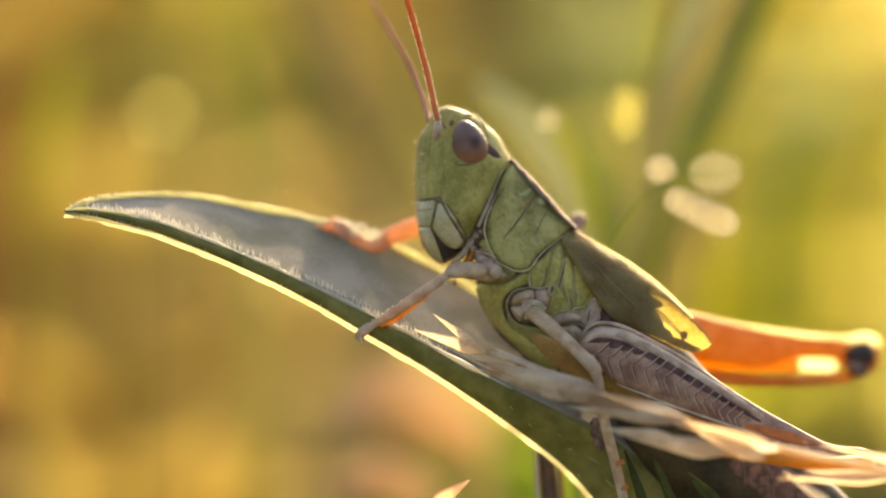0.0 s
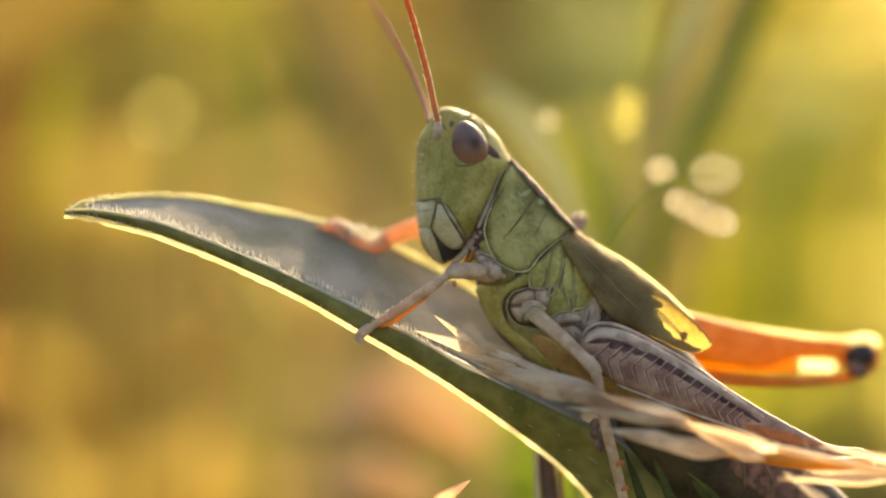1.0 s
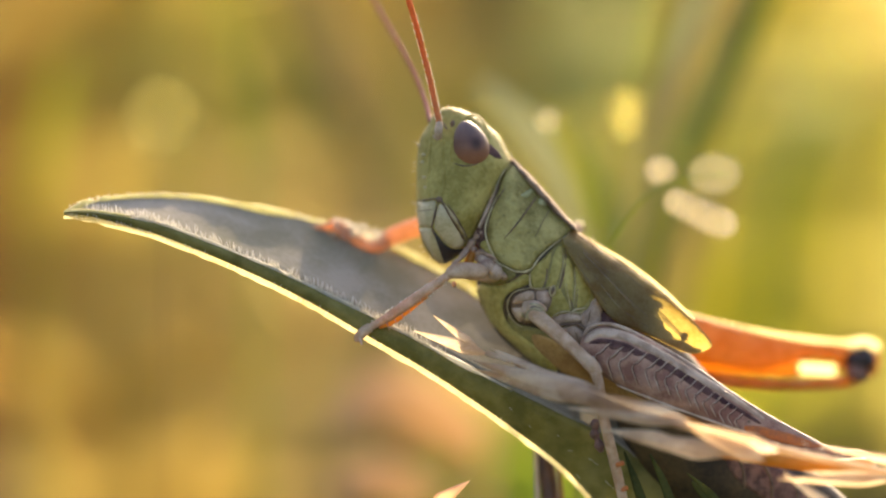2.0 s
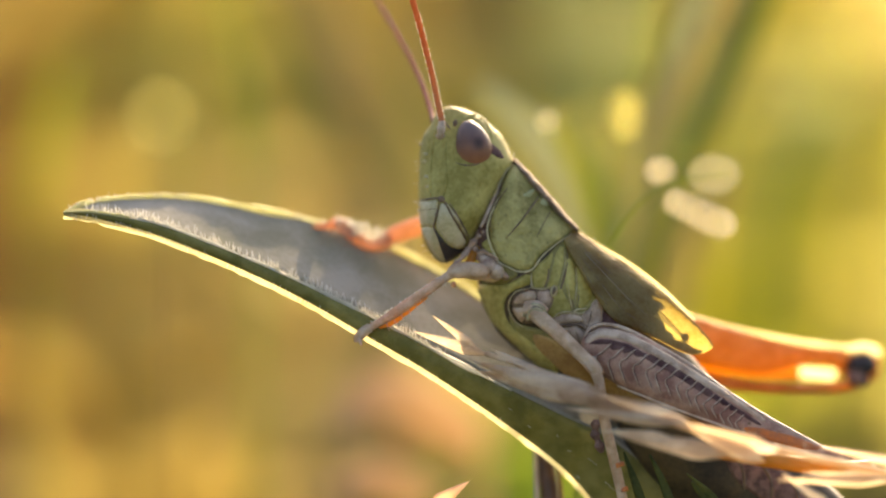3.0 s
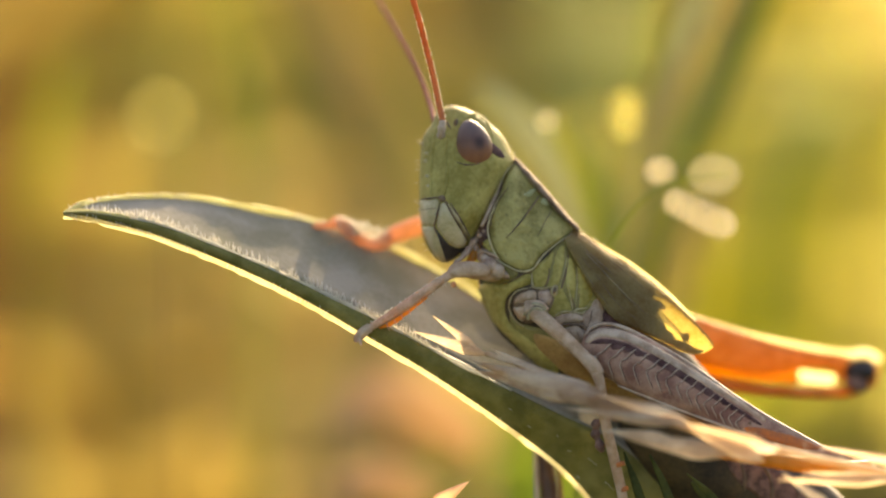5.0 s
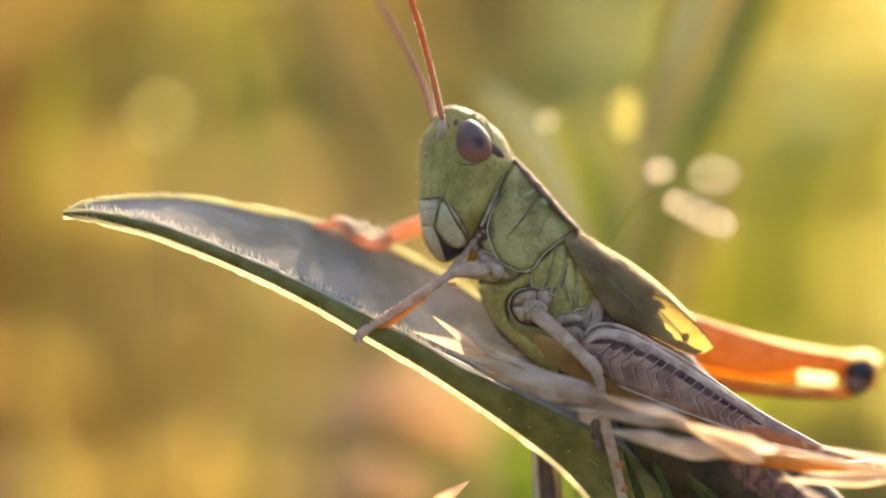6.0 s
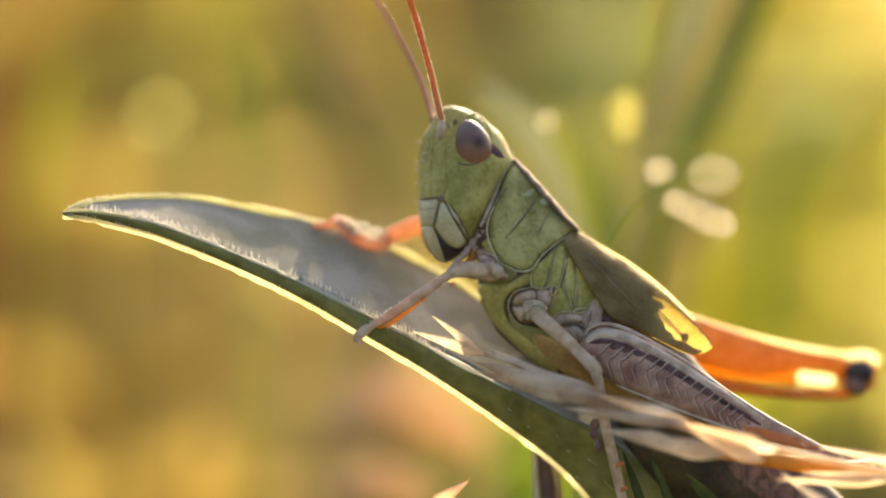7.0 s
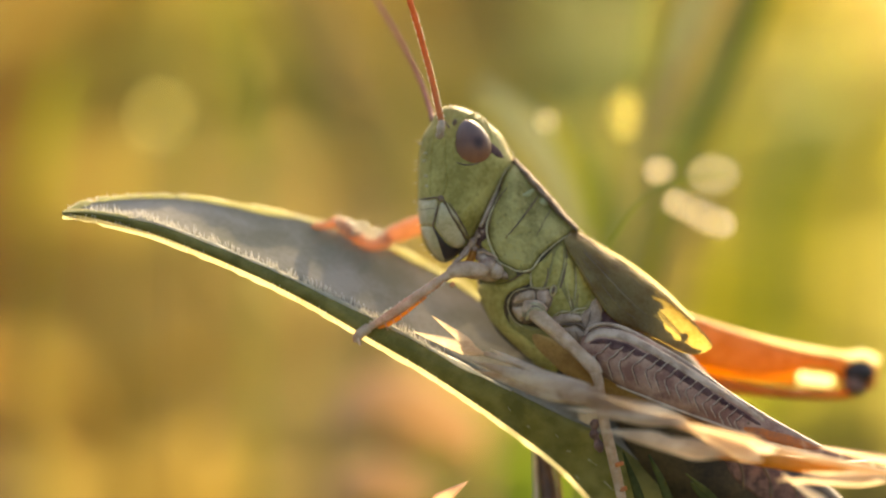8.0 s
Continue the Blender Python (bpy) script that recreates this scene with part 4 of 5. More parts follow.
        part("rib_shadow", shadow_line, DARK_BAND, leg)
        if before and k > 0.5:
            (ax, az), (bx, bz) = before[2], before[3]
            (cx, cz), (ex, ez) = upper[2], upper[3]
            mx, mz = (before[1][0] + upper[1][0]) / 2, (before[1][1] + upper[1][1]) / 2
            sink = rng.uniform(0.1, 0.5)
            cell = [(ax + 0.05, az), (bx + 0.05, bz - 0.01), (ex - 0.03, ez - 0.01), (cx - 0.03, cz + 0.02), ((ax + cx) / 2 + (mx - (ax + cx) / 2) * sink, (az + cz) / 2 + (mz - (az + cz) / 2) * sink)]
            part("dark_cell", plate(cell, near, 0.012, 0.05, 0.04, smooth=2), DARK_BAND, leg, "dark purple field between two ribs")
        before = upper
    part("tibia", tube([(12.977, -1.5, -6.565, 0.188, 0.171), (11.482, -2.1, -6.573, 0.221, 0.187), (10.116, -2.2, -6.399, 0.221, 0.187), (8.928, -2.2, -6.195, 0.204, 0.17), (7.41, -2, -6.017, 0.17, 0.153)], n=12), AMBER, leg, "amber shin folded under the femur")

    part("tarsus", tube([(4.678, -0.2, -5.176, 0.08, 0.08), (4.66, -0.2, -5.331, 0.16, 0.14), (4.643, -0.2, -5.486, 0.09, 0.09), (4.643, -0.2, -5.641, 0.16, 0.14), (4.712, -0.2, -5.795, 0.09, 0.09), (4.781, -0.2, -5.985, 0.16, 0.14), (4.85, -0.2, -6.191, 0.06, 0.06)], n=12, steps=5), NECK, leg, "purple-brown beaded foot")

    # far hind leg
    far = thing("hind_leg", (7.349, 4, -2.809), "", "", parent=ob)
    rows = [(6.714, 3.6, -2.449, 0.529, 0.458), (7.526, 4, -2.738, 0.707, 0.53), (8.618, 4.6, -3.032, 0.674, 0.567), (10.075, 5.2, -3.364, 0.57, 0.498), (11.542, 5.8, -3.377, 0.322, 0.322), (12.53, 6.1, -3.491, 0.322, 0.322), (12.832, 6.3, -3.674, 0.466, 0.358), (13.387, 6.5, -3.75, 0.61, 0.395), (13.79, 6.6, -3.753, 0.395, 0.287)]
    thigh = tube(rows, n=28, steps=5)
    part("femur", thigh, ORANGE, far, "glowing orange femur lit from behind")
    part("knee", tube([(12.709, 6.1, -3.777, 0.10, 0.2), (12.906, 6.1, -3.741, 0.28, 0.35), (13.21, 6.1, -3.723, 0.36, 0.42), (13.497, 6.1, -3.741, 0.34, 0.4), (13.694, 6.1, -3.777, 0.16, 0.2)], n=18, steps=4, rough=0.1), BLACK, far, "black knee")
    part("knee_lobe", tube([(12.88, 6, -3.953, 0.2, 0.25), (13.059, 6, -4.132, 0.32, 0.3), (13.274, 6, -4.24, 0.25, 0.25), (13.435, 6, -4.347, 0.1, 0.1)], n=14, rough=0.1), NECK, far, "brown lower lobe of the knee")
    part("knee_tip", ball((13.666, 6.2, -4.066), 0.15, 0.15, 0.2, 0, 12), ORANGE, far)
    # pale ribbon in place of the sun on the femur's top edge
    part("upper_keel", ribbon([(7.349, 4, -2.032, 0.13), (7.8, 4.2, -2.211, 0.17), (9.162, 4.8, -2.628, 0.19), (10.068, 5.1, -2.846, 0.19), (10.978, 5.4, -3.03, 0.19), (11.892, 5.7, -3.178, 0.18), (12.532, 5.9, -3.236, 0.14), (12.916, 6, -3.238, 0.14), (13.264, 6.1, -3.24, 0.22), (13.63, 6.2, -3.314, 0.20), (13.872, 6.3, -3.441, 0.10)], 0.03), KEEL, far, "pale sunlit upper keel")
    # two added sheets imitate light showing between femur and shin
    part("lower_keel", ribbon([(7.83, 4.8, -3.64, 0.178), (8.645, 5.1, -3.789, 0.231), (10.106, 5.7, -3.91, 0.25), (11.302, 6.2, -3.994, 0.233)], 0.02), AMBER, far, "amber sheet for the light between femur and shin")
    part("lit_gap_sheet", ribbon([(11.215, 6.5, -3.984, 0.10), (11.341, 6.5, -3.984, 0.19), (11.861, 6.5, -4.038, 0.20), (12.382, 6.5, -4.091, 0.19), (12.472, 6.5, -4.109, 0.12)], 0.02), KEEL, far, "pale sheet for the light between femur and shin")
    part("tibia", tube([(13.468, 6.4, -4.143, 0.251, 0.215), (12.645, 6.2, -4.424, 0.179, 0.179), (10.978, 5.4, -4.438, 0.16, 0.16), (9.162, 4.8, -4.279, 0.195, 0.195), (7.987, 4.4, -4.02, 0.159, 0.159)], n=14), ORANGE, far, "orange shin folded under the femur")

    # near foreleg
    fore = thing("foreleg", (1.515, 0, -0.603), "", "", parent=ob)
    part("coxa", ball((1.623, 0.4, -0.708), 0.224, 0.241, 0.207, 30, 16), FLESH, fore)
    for outline, mat, high in (([(1.188, -0.121), (1.343, 0.017), (1.584, -0.086), (1.722, -0.293), (1.515, -0.43), (1.24, -0.396)], FLESH, 0.3), ([(1.309, -0.499), (1.55, -0.379), (1.791, -0.465), (1.894, -0.74), (1.687, -0.93), (1.412, -0.913)], LEG, 0.4), ([(1.257, 0.224), (1.378, 0.43), (1.533, 0.224), (1.722, -0.155), (1.86, -0.362), (1.619, -0.224), (1.343, 0.017)], GREEN, 0.22)):
        part("coxa", plate(swell(outline, 0.03), tree, high, 0.06, 0.14), mat, fore)
    part("coxa_crease", ridge([(1.274, -0.448), (1.515, -0.362), (1.756, -0.396), (1.946, -0.568)], tree, 0.03, 0.33), SEAM, fore)
    part("collar_rim", ridge([(1.223, 0.086), (1.274, 0.293), (1.412, 0.465)], tree, 0.03, 0.2), RIDGE, fore)
    part("femur", tube([(1.341, -0.2, -0.671, 0.16, 0.16), (1.186, -0.3, -0.67, 0.24, 0.22), (0.962, -0.4, -0.653, 0.27, 0.24), (0.704, -0.5, -0.618, 0.25, 0.23), (0.412, -0.6, -0.652, 0.235, 0.2), (0.206, -0.6, -0.755, 0.14, 0.14)], n=24, steps=6, rough=0.05), LEG, fore)
    for centre, rx, rz, tilt, mat in (((1.412, 0, -0.499), 0.28, 0.24, 30, FLESH), ((1.654, 0.05, -0.672), 0.24, 0.27, -20, BEIGE), ((1.275, 0.15, -0.327), 0.20, 0.16, 40, BEIGE), ((1.863, 0.3, -0.776), 0.22, 0.13, 35, FLESH)):
        part("coxa_lobe", ball(centre, rx, 0.26, rz, tilt, 16), mat, fore, "wrinkled lobe of the leg base")
    shank = thing("lower_foreleg", (0.326, -0.6, -0.72), "", "", parent=ob)
    shin = tube([(0.326, -0.6, -0.72, 0.154, 0.137), (0, -0.6, -0.909, 0.129, 0.129), (-0.326, -0.6, -1.149, 0.154, 0.137), (-1.098, -0.5, -1.682, 0.163, 0.137), (-1.614, -0.4, -2.044, 0.146, 0.137), (-1.994, -0.3, -2.269, 0.12, 0.12), (-2.304, -0.2, -2.442, 0.12, 0.12)], n=14)
    for i in range(6):
        p = Vector((-0.669, -0.5, -1.39)).lerp(Vector((-1.752, -0.4, -2.181)), i / 5)
        tube([(p.x, p.y, p.z, 0.03, 0.03), (p.x + 0.12, p.y - 0.1, p.z - 0.3, 0.008, 0.008)], n=5, steps=1, bm=shin)
    # added orange strip imitates sun from behind along the shin's underside
    backlit_strip = tube([(-0.5, -0.4, -1.42, 0.07, 0.103), (-1.1, -0.35, -1.85, 0.12, 0.137), (-1.56, -0.3, -2.19, 0.12, 0.137), (-1.93, -0.2, -2.38, 0.06, 0.086)], n=20, rough=0.55)
    part("shin_backlight", backlit_strip, AMBER, shank, "orange strip for the backlight under the shin")
    fold = ridge([(1.223, -0.189), (1.515, -0.103), (1.825, -0.241)], tree, 0.04, 0.3)
    ridge([(1.343, -0.43), (1.653, -0.379), (1.929, -0.534)], tree, 0.035, 0.35, fold)
    part("coxa_folds", fold, LEG, fore)
    rng = random.Random(31)
    down = bmesh.new()
    for _ in range(60):
        p = Vector((0.103, -0.65, -0.806)).lerp(Vector((-2.218, -0.25, -2.338)), rng.random()) + Vector((0, rng.uniform(-0.1, 0.1), rng.choice((0.13, -0.16))))
        d = Vector((rng.uniform(-0.4, 0.6), rng.uniform(-0.4, 0.4), math.copysign(1, p.z - Vector((0.103, -0.809)).y) * 0.6)).normalized() * rng.uniform(0.06, 0.15)
        tube([(*p, 0.012, 0.012), (*(p + d), 0.004, 0.004)], n=4, steps=1, bm=down)
    part("shin_hairs", down, HAIR, shank, "fine pale hairs on the shin", kind="stuff")
    part("tibia", shin, LEG, shank, "buff shin with orange glow")
    part("spur", ball((0.327, -0.3, -1.083), 0.08, 0.07, 0.09, 20, 12), PEACH, shank, "small amber spur under the knee")
    foot = tube([(-2.218, -0.2, -2.39, 0.155, 0.155), (-2.425, -0.2, -2.528, 0.155, 0.138), (-2.58, -0.2, -2.7, 0.138, 0.138), (-2.58, -0.2, -2.838, 0.103, 0.103)], n=10)
    tube([(-2.544, -0.3, -2.733, 0.069, 0.069), (-2.473, -0.4, -2.937, 0.034, 0.034)], n=6, bm=foot)
    part("tarsus", foot, LEG, shank)

    # far foreleg
    fore_far = thing("foreleg", (-0.423, 3.6, 0.811), "", "", parent=ob)
    part("femur", tube([(-0.071, 4, 1.007, 0.247, 0.212), (-0.688, 3.8, 0.759, 0.282, 0.247), (-1.304, 3.6, 0.529, 0.282, 0.229), (-1.83, 3.4, 0.299, 0.229, 0.194)], n=24, rough=0.16), PEACH, fore_far)
    part("tibia", tube([(-1.654, 3.4, 0.299, 0.229, 0.211), (-2.146, 3.3, 0.158, 0.193, 0.176), (-2.621, 3.3, 0.369, 0.193, 0.176), (-2.972, 3.3, 0.616, 0.211, 0.193)], n=24, rough=0.16), PEACH, fore_far)
    part("tarsus", tube([(-2.744, 3.3, 0.44, 0.158, 0.158), (-3.025, 3.3, 0.686, 0.211, 0.193), (-3.271, 3.3, 0.827, 0.193, 0.176), (-3.588, 3.3, 0.756, 0.106, 0.106), (-4.028, 3.3, 0.739, 0.088, 0.088)], n=24, rough=0.16), PEACH, fore_far)
    fuzz = bmesh.new()
    rng = random.Random(21)
    for _ in range(320):
        t = rng.random() ** 0.8
        p = Vector((-1.74, 3.2, 0.369)).lerp(Vector((-3.322, 3.2, 0.826)), t) + Vector((rng.uniform(-0.1, 0.1), rng.uniform(-0.2, 0.1), rng.uniform(-0.25, 0.2)))
        d = Vector((rng.uniform(-0.6, 0.6), rng.uniform(-0.5, 0.3), rng.uniform(-0.3, 1))).normalized() * rng.uniform(0.1, 0.22)
        tube([(*p, 0.014, 0.014), (*(p + d), 0.004, 0.004)], n=4, steps=1, bm=fuzz)
    part("fuzz", fuzz, HAIR, fore_far, "pale fuzz on the foreleg", kind="stuff")

    # near middle leg
    middle = thing("middle_leg", (2.772, 0, -1.705), "", "", parent=ob)
    part("coxa_socket", plate([(2.135, -1.67), (2.239, -1.36), (2.6, -1.205), (3.306, -1.188), (3.444, -1.533), (3.237, -1.98), (2.652, -2.256), (2.307, -2.118)], tree, 0.1, 0.08, 0.1), SEAM, middle, "dark socket of the leg")
    for outline, mat in (([(2.221, -1.636), (2.307, -1.395), (2.583, -1.274), (2.841, -1.274), (2.841, -1.567), (2.514, -1.619)], LEG), ([(2.91, -1.291), (3.237, -1.24), (3.341, -1.498), (3.203, -1.739), (2.962, -1.636)], FLESH), ([(2.187, -1.756), (2.48, -1.722), (2.721, -1.705), (2.635, -1.98), (2.445, -2.17), (2.256, -1.98)], LEG)):
        part("coxa", plate(swell(outline, 0.02), tree, 0.2, 0.06, 0.14), mat, middle, "folded buff plate at the leg base")
    cuff = ridge([(2.686, -1.171), (2.273, -1.274), (2.084, -1.567), (2.101, -1.877), (2.273, -2.152), (2.514, -2.325)], tree, 0.028, 0.11)
    ridge([(2.686, -1.154), (3.031, -1.205), (3.375, -1.154)], tree, 0.03, 0.14, cuff)
    ridge([(2.721, -0.74), (2.721, -1.016), (2.755, -1.188)], tree, 0.03, 0.09, cuff)
    part("coxa_rim", cuff, RIDGE, middle, "cream rim round the leg base")
    rings = tube([(2.524, -0.45, -2.043, 0.086, 0.086), (2.592, -0.5, -1.802, 0.086, 0.086), (2.797, -0.55, -1.699, 0.086, 0.086), (3.02, -0.55, -1.784, 0.086, 0.086), (3.124, -0.5, -1.991, 0.086, 0.086)], n=8)
    tube([(2.59, -0.6, -2.144, 0.069, 0.069), (2.658, -0.65, -1.903, 0.069, 0.069), (2.828, -0.7, -1.817, 0.069, 0.069), (3, -0.7, -1.886, 0.069, 0.069), (3.087, -0.6, -2.075, 0.069, 0.069)], n=8, bm=rings)
    part("trochanter_rings", rings, RIDGE, middle, "cream rings at the leg joint")
    part("joint_crease", tube([(2.557, -0.55, -2.093, 0.051, 0.051), (2.624, -0.62, -1.852, 0.051, 0.051), (2.812, -0.66, -1.757, 0.051, 0.051), (3.001, -0.66, -1.835, 0.051, 0.051), (3.105, -0.58, -2.024, 0.051, 0.051)], n=6), SEAM, middle)
    part("trochanter", tube([(2.509, -0.3, -1.805, 0.241, 0.206), (2.851, -0.4, -1.838, 0.292, 0.24), (3.126, -0.4, -1.975, 0.206, 0.172)], n=14), LEG, middle)
    part("femur", tube([(2.611, -0.4, -1.786, 0.223, 0.223), (2.933, -0.6, -2.041, 0.24, 0.24), (3.614, -0.8, -2.638, 0.223, 0.223), (4.209, -1, -3.199, 0.197, 0.205), (4.548, -1.1, -3.539, 0.222, 0.205), (4.753, -1.1, -3.813, 0.154, 0.154)], n=16), LEG, middle)
    part("tibia", tube([(4.582, -1.1, -3.539, 0.205, 0.188), (4.753, -1.1, -4.086, 0.154, 0.154), (4.893, -1, -5.115, 0.163, 0.154), (5.139, -0.8, -6.15, 0.163, 0.154), (5.42, -0.6, -7.358, 0.154, 0.154), (5.561, -0.5, -8.221, 0.137, 0.137)], n=14), LEG, middle, at=(4.633, -1.1, -3.607))
    for ring in ([(5.329, -0.75, -6.46, 0.165, 0.16), (5.346, -0.75, -6.529, 0.175, 0.17), (5.363, -0.75, -6.597, 0.165, 0.16)], [(5.454, -0.62, -7.22, 0.155, 0.15), (5.471, -0.62, -7.289, 0.165, 0.16), (5.488, -0.62, -7.357, 0.155, 0.15)]):
        part("tarsal_joint", tube(ring, n=12, steps=2), RUST, middle, "reddish joint of the foot")

    # far middle leg, drawn down behind the back later on
    hidden = thing("middle_leg", (3.542, 3.6, -0.511), "", "", parent=ob)
    part("femur", tube([(3.542, 3.6, -0.511, 0.282, 0.247), (3.884, 3.9, 0.194, 0.282, 0.247), (4.139, 4.2, 0.69, 0.265, 0.23), (4.301, 4.3, 0.92, 0.248, 0.212), (4.372, 4.3, 1.062, 0.142, 0.142)], n=14), FLESH, hidden)
    part("tibia", tube([(4.336, 4.3, 0.991, 0.159, 0.159), (4.22, 4.6, 0.55, 0.16, 0.16), (3.835, 4.8, -0.692, 0.142, 0.142), (3.564, 4.6, -2.11, 0.142, 0.142)], n=12), LEG, hidden)

    # fine bristles along the face and back
    rng = random.Random(9)
    bm = bmesh.new()
    for line, tree_of, count in (([(-0.62, 3.289), (-0.689, 2.428), (-0.706, 1.567), (-0.654, 0.706), (-0.517, 0.155), (-0.207, -0.241)], face, 16), ([(0.103, 4.305), (0.792, 4.236), (1.481, 3.857), (1.963, 3.254), (2.135, 2.772)], face, 30), ([(2.273, 2.566), (2.772, 2.049), (3.461, 1.343), (4.098, 0.672)], tree, 40), ([(4.236, 0.499), (5.614, -0.465), (7.163, -1.739)], roof, 30)):
        pts = spline(line, 20)
        for _ in range(count):
            a = rng.choice(pts)
            p = drape(tree_of, a[0], a[1], 0.05)
            d = Vector((rng.uniform(-0.7, 0.5), rng.uniform(-0.3, 0.3), rng.uniform(0.1, 0.8))).normalized() * rng.uniform(0.05, 0.11)
            if a[0] < -0.3:
                d = Vector((-1, rng.uniform(-0.5, 0.2), rng.uniform(-0.3, 0.4))).normalized() * rng.uniform(0.06, 0.18)
            tube([(*p, 0.009, 0.009), (*(p + d), 0.003, 0.003)], n=4, steps=1, bm=bm)
    part("bristles", bm, HAIR, ob, "fine pale bristles", kind="stuff")
    return ob, far, shank, hidden, feelers


def feeler(rows):
    """A segmented antenna."""
    pts = spline(rows, 10)
    out = []
    for i, p in enumerate(pts):
        k = 1.0 if i % 3 else 0.82
        out.append((*p[:3], p[3] * k, p[4] * k))
    return tube(out, n=10, steps=1)


insect, far_leg, shin, hidden_leg, feelers = grasshopper()


# ---- dry grass spike ----
def husk(a, b, r, flat=0.5, nerves=9, bow=0.0):
    """A pointed, boat-shaped glume with lengthwise nerves from a to b."""
    a, b = Vector(a), Vector(b)
    bm, n, rings = bmesh.new(), 24, []
    side = (b - a).cross(Vector((0, 1, 0))).normalized()
    for i in range(19):
        t = i / 18
        k = r * (0.08 + 0.92 * math.sin(min(1, t / 0.32) * math.pi / 2)) * max(0.02, 1 - max(0, t - 0.3) / 0.7) ** 0.8
        p = a.lerp(b, t) + side * bow * math.sin(t * math.pi)
        ring = []
        for q in range(n):
            w = math.pi * (0.92 + 1.16 * q / (n - 1))
            g = k * (1 + 0.05 * math.cos(nerves * w * 1.7))
            ring.append(bm.verts.new(p + side * (g * math.cos(w)) + Vector((0, g * flat * math.sin(w), 0))))
        rings.append(ring)
    for c, d in zip(rings, rings[1:]):
        for q in range(n - 1):
            bm.faces.new((c[q], c[q + 1], d[q + 1], d[q]))
    return bm


def spike():
    ob = thing("grass_spike", (13.046, -3.65, -6.876), "dry straw-coloured grass spike lying along the leaf", "grass")
    part("stem", tube([(14.401, -3.55, -6.881, 0.12, 0.12), (13.046, -3.65, -6.624, 0.11, 0.11), (10.349, -3.75, -6.065, 0.11, 0.11), (7.834, -3.65, -5.447, 0.134, 0.134), (5.338, -2.94, -4.679, 0.118, 0.118), (2.829, -1.6, -3.647, 0.102, 0.102), (1.301, -0.9, -3.167, 0.086, 0.086)], n=10), HUSK, ob)
    root(ob, "stalk", (14.367, -3.55, -6.881), 0.14, HUSK, (6, 0))
    for a, b, r in (
        ((4.917, -2.9, -4.613), (0.922, -1.3, -3.398), 0.36),
        ((4.246, -2.7, -4.585), (1.059, -1.2, -3.69), 0.27),
        ((6.172, -3.2, -5.076), (2.481, -2, -3.858), 0.30),
        ((1.335, -0.9, -3.201), (-0.875, -0.5, -2.506), 0.212),
        ((1.096, -0.9, -3.064), (-0.309, -0.6, -2.024), 0.138),
        ((3.681, -1.6, -4.243), (0.958, -1, -3.661), 0.184),
        ((3.34, -1.6, -4.005), (1.47, -1.1, -3.026), 0.184),
        ((5.015, -2.49, -4.49), (2.062, -1.6, -3.391), 0.212),
        ((5.509, -2.87, -4.85), (2.991, -2, -3.79), 0.226),
        ((6.997, -3.58, -5.231), (3.647, -3, -4.745), 0.184),
        ((7.336, -3.52, -5.115), (4.491, -3.02, -4.305), 0.226),
        ((6.825, -3.66, -5.615), (4.686, -3.25, -5.411), 0.155),
        ((8.496, -3.85, -6.128), (5.153, -3.41, -5.54), 0.31),
        ((9.91, -4.3, -6.01), (7.141, -4.1, -5.146), 0.27),
        ((9.502, -4.4, -6.273), (7.337, -4.2, -5.343), 0.25),
        ((9.447, -3.4, -6.248), (7.378, -3.35, -5.407), 0.26),
        ((9.432, -3.65, -6.036), (6.988, -3.78, -6.03), 0.169),
        ((13.365, -3.85, -6.867), (9.929, -3.75, -6.872), 0.198),
        ((13.046, -3.65, -6.742), (10.7, -3.55, -6.645), 0.121),
        ((14.055, -3.65, -6.456), (11.204, -3.55, -5.871), 0.155),
        ((11.709, -3.55, -7.806), (10.111, -3.55, -6.679), 0.169),
    ):
        part("spikelet", husk(a, b, r), HUSK, ob)
    rng = random.Random(12)
    bm = bmesh.new()
    for _ in range(36):
        p = Vector((7.164, -3.6, -5.163)).lerp(Vector((13.059, -3.5, -6.412)), rng.random()) + Vector((0, rng.uniform(-0.2, 0.2), rng.uniform(-0.35, 0.05)))
        d = Vector((rng.uniform(-1, -0.2), rng.uniform(-0.3, 0.3), rng.uniform(0.1, 0.8))).normalized() * rng.uniform(0.1, 0.25)
        tube([(*p, 0.014, 0.014), (*(p + d), 0.004, 0.004)], n=4, steps=1, bm=bm)
    part("fuzz", bm, HAIR, ob, "fine pale awns", kind="stuff")


spike()


